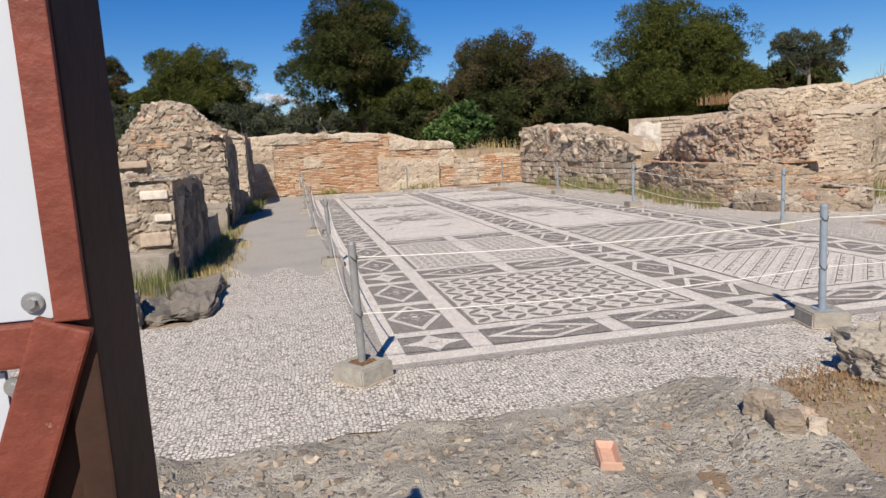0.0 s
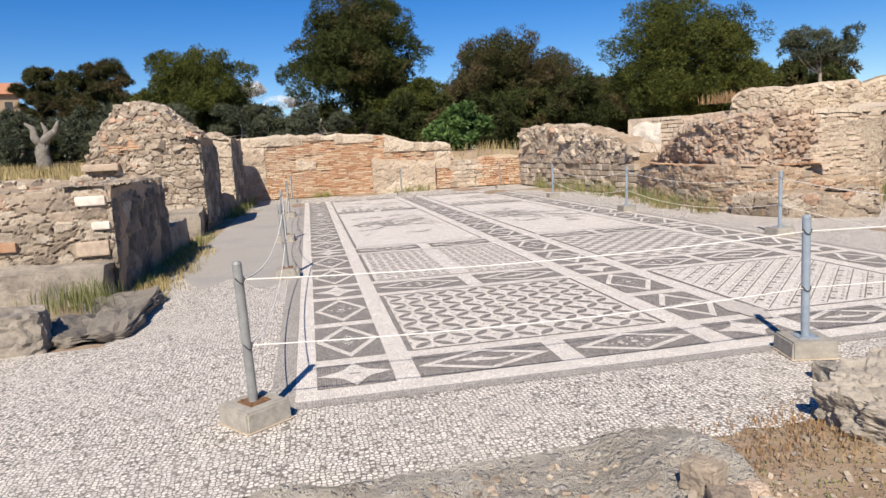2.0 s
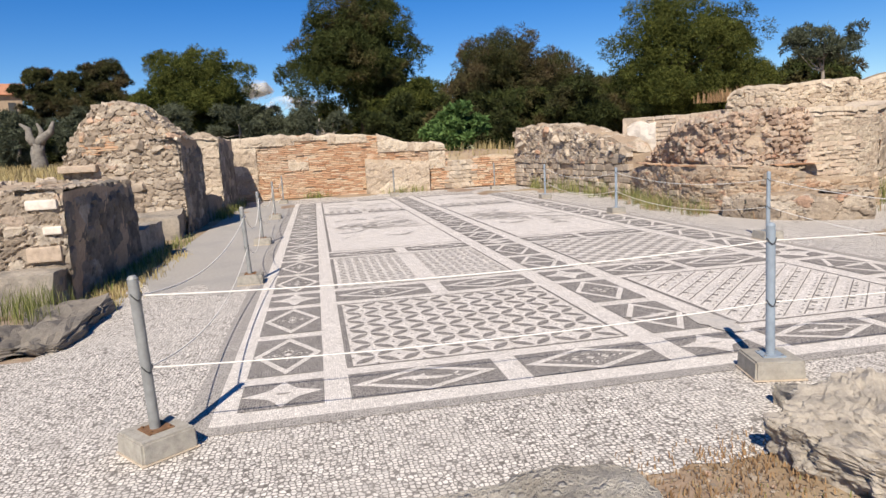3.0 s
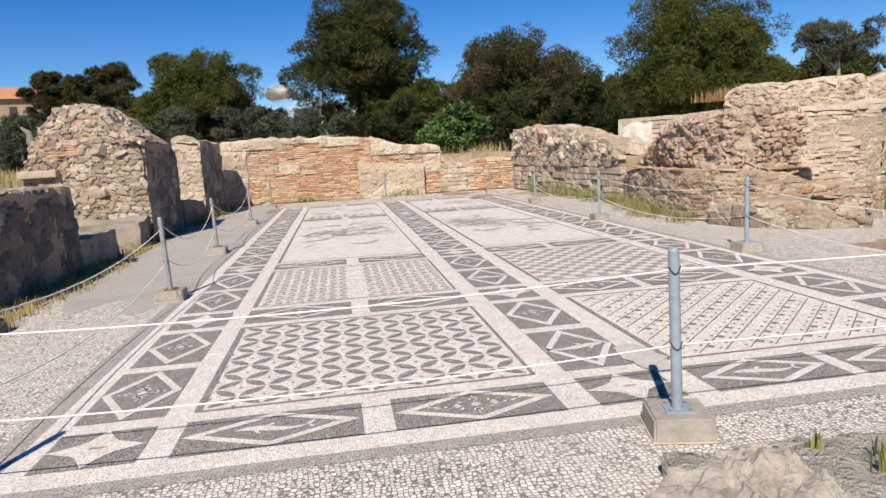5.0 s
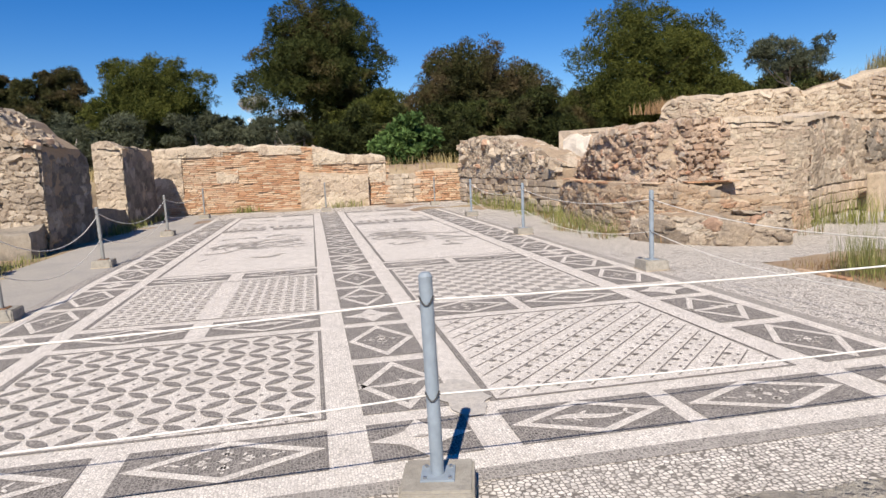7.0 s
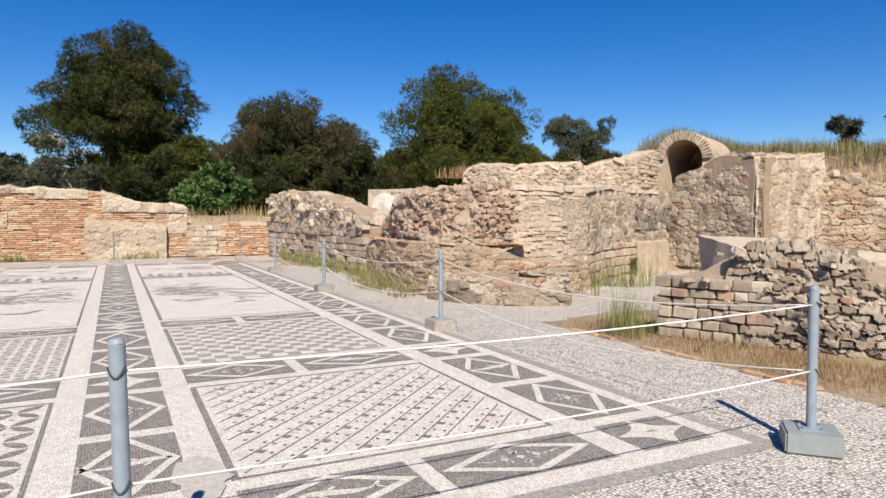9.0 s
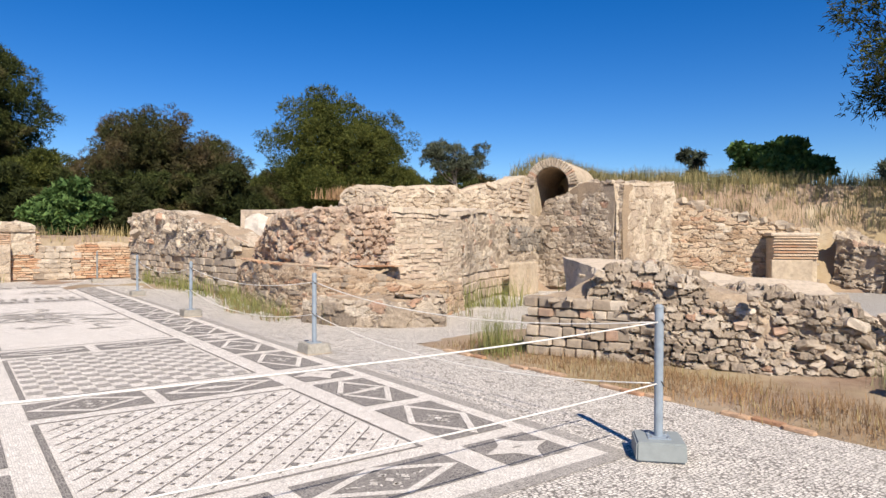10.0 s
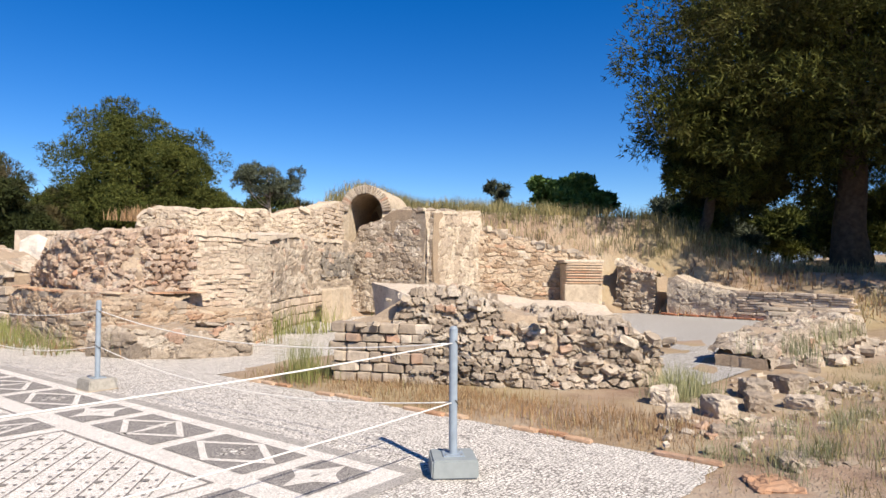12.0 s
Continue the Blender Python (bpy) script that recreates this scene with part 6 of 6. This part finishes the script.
for k in range(15):
    x = -26 + 2.0 * k + orr.uniform(-0.6, 0.6)
    tree(x, 47 + orr.uniform(-2, 4), 2.3, 3.5 + orr.uniform(-0.4, 0.5), 2.0, 1.6, 2.0, 30 + k, "olive_tree", M_OLIVE, 2200, 0.28, 20, 0.14, "grey-green olive in a dense thicket", M_OLIVEBARK, limbs=4)
for k in range(12):
    tree(-4 + 2.6 * k + orr.uniform(-0.8, 0.8), 66 + orr.uniform(-5, 8), 2.4, 4.0 + orr.uniform(0, 1.4), 2.4, 2.0, 1.6, 60 + k, "olive_tree", M_OLIVE if k % 3 else M_PINE2, 2000, 0.4, 18, 0.16, "grey-green tree in the distance", M_OLIVEBARK, limbs=3)
for k in range(5):
    a = radians(18 + 5.2 * k)
    tree(2 + 58 * math.sin(a), 58 * math.cos(a), 2.4, 4.6 + orr.uniform(0, 1.2), 3.6, 3.0, 2.2, 90 + k, "pine_tree", M_PINE, 4000, 0.5, 24, 0.25, "dark pine of the wood behind the ruins", limbs=3)
for k in range(9):
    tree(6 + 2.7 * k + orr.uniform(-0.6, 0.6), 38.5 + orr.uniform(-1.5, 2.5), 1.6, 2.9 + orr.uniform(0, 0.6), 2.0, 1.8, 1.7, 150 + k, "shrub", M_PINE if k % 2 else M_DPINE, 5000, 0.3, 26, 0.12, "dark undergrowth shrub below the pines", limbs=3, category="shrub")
for k in range(12):
    tree(-34 + 2.8 * k + orr.uniform(-0.6, 0.6), 53 + orr.uniform(-1, 2), 2.3, 4.0 + orr.uniform(-0.3, 0.5), 2.3, 1.8, 2.0, 170 + k, "olive_tree", M_OLIVE, 2200, 0.32, 22, 0.14, "grey-green olive in a dense thicket", M_OLIVEBARK, limbs=3)
blades("grass", scatter(23.8, 38, -5, 9, 1500, 31), 0.22, 0.03, M_BROWNW, "brown dry litter and grass under the pines", 31, per=7, spread=0.25, lean=0.8)
blades("grass", scatter(24.2, 38, -5, 9, 420, 32), 0.4, 0.02, M_STRAW, "straw-coloured grass under the pines", 32, per=8, spread=0.15)
for k in range(8):
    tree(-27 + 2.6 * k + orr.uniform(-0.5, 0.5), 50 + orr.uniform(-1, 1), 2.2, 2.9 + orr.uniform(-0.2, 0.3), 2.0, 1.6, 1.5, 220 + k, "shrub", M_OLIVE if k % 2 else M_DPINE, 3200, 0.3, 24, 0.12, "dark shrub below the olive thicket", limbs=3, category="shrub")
# hills on the horizon
hill_v, hill_f = [], []
for i in range(61):
    az = radians(58 + i * 1.0)
    hgt = 40 + 75 * math.exp(-((i - 15) / 7) ** 2) + 60 * math.exp(-((i - 27) / 8) ** 2) + 8 * fbm(i * 0.7, 1, 1, 0.5)
    for rr, zz in ((1300, -5), (1420, hgt * 0.6), (1560, hgt), (1750, -5)):
        hill_v.append((rr * math.sin(az), rr * math.cos(az), zz))
for i in range(60):
    for k in range(3):
        hill_f.append((i * 4 + k, i * 4 + k + 1, i * 4 + k + 5, i * 4 + k + 4))
tagged(data_part("backdrop", hill_v, hill_f, plain_material("hazy blue-grey hills", (0.17, 0.22, 0.30), 1.0, 0, 0.15, 0.01, 0.0), smooth=True), "hazy blue-grey hills on the horizon", "hills", kind="structure")
# dead trunk by the thicket
dead = empty("dead_trunk", pose(-13.4, 41.0, 1.6), "pale forked dead trunk in dry grass", "tree trunk")
for nm, pts, rad in (("trunk", [(0, 0, 0), (0.05, 0, 0.6), (-0.05, 0.1, 1.1), (0.1, 0, 1.6)], [0.34, 0.27, 0.24, 0.22]), ("limb", [(0.08, 0, 1.5), (0.35, 0, 1.9), (0.75, 0.1, 2.2), (1.0, 0, 2.75)], [0.2, 0.17, 0.13, 0.05]), ("limb", [(0.05, 0, 1.45), (-0.3, 0, 1.9), (-0.35, 0.1, 2.4), (-0.7, 0, 2.7)], [0.19, 0.15, 0.11, 0.04]), ("limb", [(0.3, 0, 1.8), (0.3, 0.1, 2.3), (0.15, 0, 2.7)], [0.12, 0.09, 0.03])):
    data_part(nm, *tube(pts, [q * 1.45 for q in rad], 9), M_DEADWOOD, dead, smooth=True)

# far house above the thicket
house = empty("house", pose(-40.0, 103.0, 2.5, 0, 0, 20), "distant ochre house with a terracotta roof", "house")
part("wall", box(bmesh.new(), -4.5, 2.6, -3, 3, -1.0, 9.6), M_MORTAR, house)
bm = bmesh.new()
box(bm, -5.0, 3.1, -3.6, 3.6, 9.6, 11.4)
for v in bm.verts:
    if v.co.z > 10:
        v.co.y *= 0.05
part("roof", bm, M_RED, house, "terracotta tile roof")
for wx in (-3.2, -0.6, 1.4):
    part("window", box(bmesh.new(), wx - 0.45, wx + 0.45, -3.05, -2.95, 7.2, 8.6), M_WIRE, house, "dark window")

# low white clouds on the horizon
def cloud(x, y, z, w, h, seed):
    r = random.Random(seed)
    bm = bmesh.new()
    for k in range(26):
        u = r.uniform(-1, 1)
        q = h * (1 - 0.8 * abs(u)) * r.uniform(0.25, 0.6)
        bmesh.ops.create_icosphere(bm, subdivisions=3, radius=1.0, matrix=Matrix.Translation((u * w, r.uniform(-0.3, 0.3) * w, r.uniform(0, 0.5) * h * (1 - abs(u)))) @ Matrix.Diagonal((q * 2.2, q * 2, q, 1)))
    for v in bm.verts:
        v.co += Vector((fbm(v.co.x, v.co.y, v.co.z, 0.03), 0, fbm(v.co.z, v.co.x, v.co.y, 0.03))) * 9
    ob = part("backdrop", bm, M_CLOUD)
    ob.matrix_basis = Matrix.Translation((x, y, z)) @ Matrix.Rotation(-math.atan2(x, y), 4, "Z")
    ob.data.shade_smooth()
    tagged(ob, "small white cloud low over the horizon", "cloud", kind="structure")


cloud(-40, 1499, 112, 80, 26, 3)
cloud(-105, 1497, 145, 26, 26, 5)
cloud(50, 1498, 98, 70, 14, 8)

for k in range(12):
    a = radians(74 + 3.8 * k)
    tree(4 + (37 + 5 * (k % 3)) * math.sin(a), 2 + (37 + 5 * (k % 3)) * math.cos(a), 1.9, 3.2 + orr.uniform(0, 0.5), 3.6, 3.0, 1.6, 120 + k, "shrub", M_PINE2 if k % 2 else M_OLIVE, 5000, 0.4, 24, 0.15, "green shrub in the thicket behind the pine", limbs=3, category="shrub")

# ---- sign with red wooden frame beside the path ----
sign = empty("information_sign", pose(-0.246, 0.83, 0.0), "white information board in a red-stained wooden frame", "sign")
# Post's side shade is put into its dark colour; the facing carries its red.
part("post", box(bmesh.new(), -0.036, 0.0, 0.0, 0.20, -0.1, 1.95, 0.004), M_WOODD, sign, "wooden post coloured dark for its shaded side")
part("facing", box(bmesh.new(), -0.037, -0.001, -0.012, -0.002, 1.502, 1.95, 0.002), M_WOOD, sign, "red-stained facing strip")
part("rail", box(bmesh.new(), -0.75, -0.038, -0.008, 0.03, 1.452, 1.502, 0.004), M_WOOD, sign, "worn red-stained rail")
part("top_rail", box(bmesh.new(), -0.75, -0.038, -0.008, 0.03, 1.885, 1.93, 0.004), M_WOOD, sign, "worn red-stained rail")
part("board", box(bmesh.new(), -0.74, -0.038, 0.004, 0.012, 1.504, 1.883, 0.001), M_PANEL, sign, "blank white panel")
part("lower_board", box(bmesh.new(), -0.74, -0.1, 0.006, 0.014, 0.95, 1.447, 0.001), M_PANEL, sign, "blank white panel")
brace = part("brace", box(bmesh.new(), -0.03, 0.03, -0.014, 0.003, -0.62, 0.0, 0.004), M_WOOD, sign, "worn red-stained slanting brace")
brace.matrix_basis = pose(-0.028, 0, 1.499, 0, 21, 0)
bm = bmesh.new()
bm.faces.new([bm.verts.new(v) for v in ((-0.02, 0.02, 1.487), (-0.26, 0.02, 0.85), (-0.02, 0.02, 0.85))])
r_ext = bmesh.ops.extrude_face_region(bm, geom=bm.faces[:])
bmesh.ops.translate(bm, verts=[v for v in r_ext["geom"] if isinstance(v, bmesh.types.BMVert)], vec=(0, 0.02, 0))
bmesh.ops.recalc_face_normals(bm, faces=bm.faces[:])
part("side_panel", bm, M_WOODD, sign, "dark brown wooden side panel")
for bx, bz in ((-0.06, 1.524), (-0.09, 1.43), (-0.118, 1.86)):
    bm = bmesh.new()
    bmesh.ops.create_cone(bm, cap_ends=True, segments=20, radius1=0.012, radius2=0.011, depth=0.003, matrix=Matrix.Translation((bx, 0.001, bz)) @ Matrix.Rotation(math.pi / 2, 4, "X"))
    bmesh.ops.create_cone(bm, cap_ends=True, segments=6, radius1=0.006, radius2=0.006, depth=0.007, matrix=Matrix.Translation((bx, -0.003, bz)) @ Matrix.Rotation(math.pi / 2, 4, "X"))
    part("bolt", bm, M_BOLT, sign, "zinc bolt with washer")
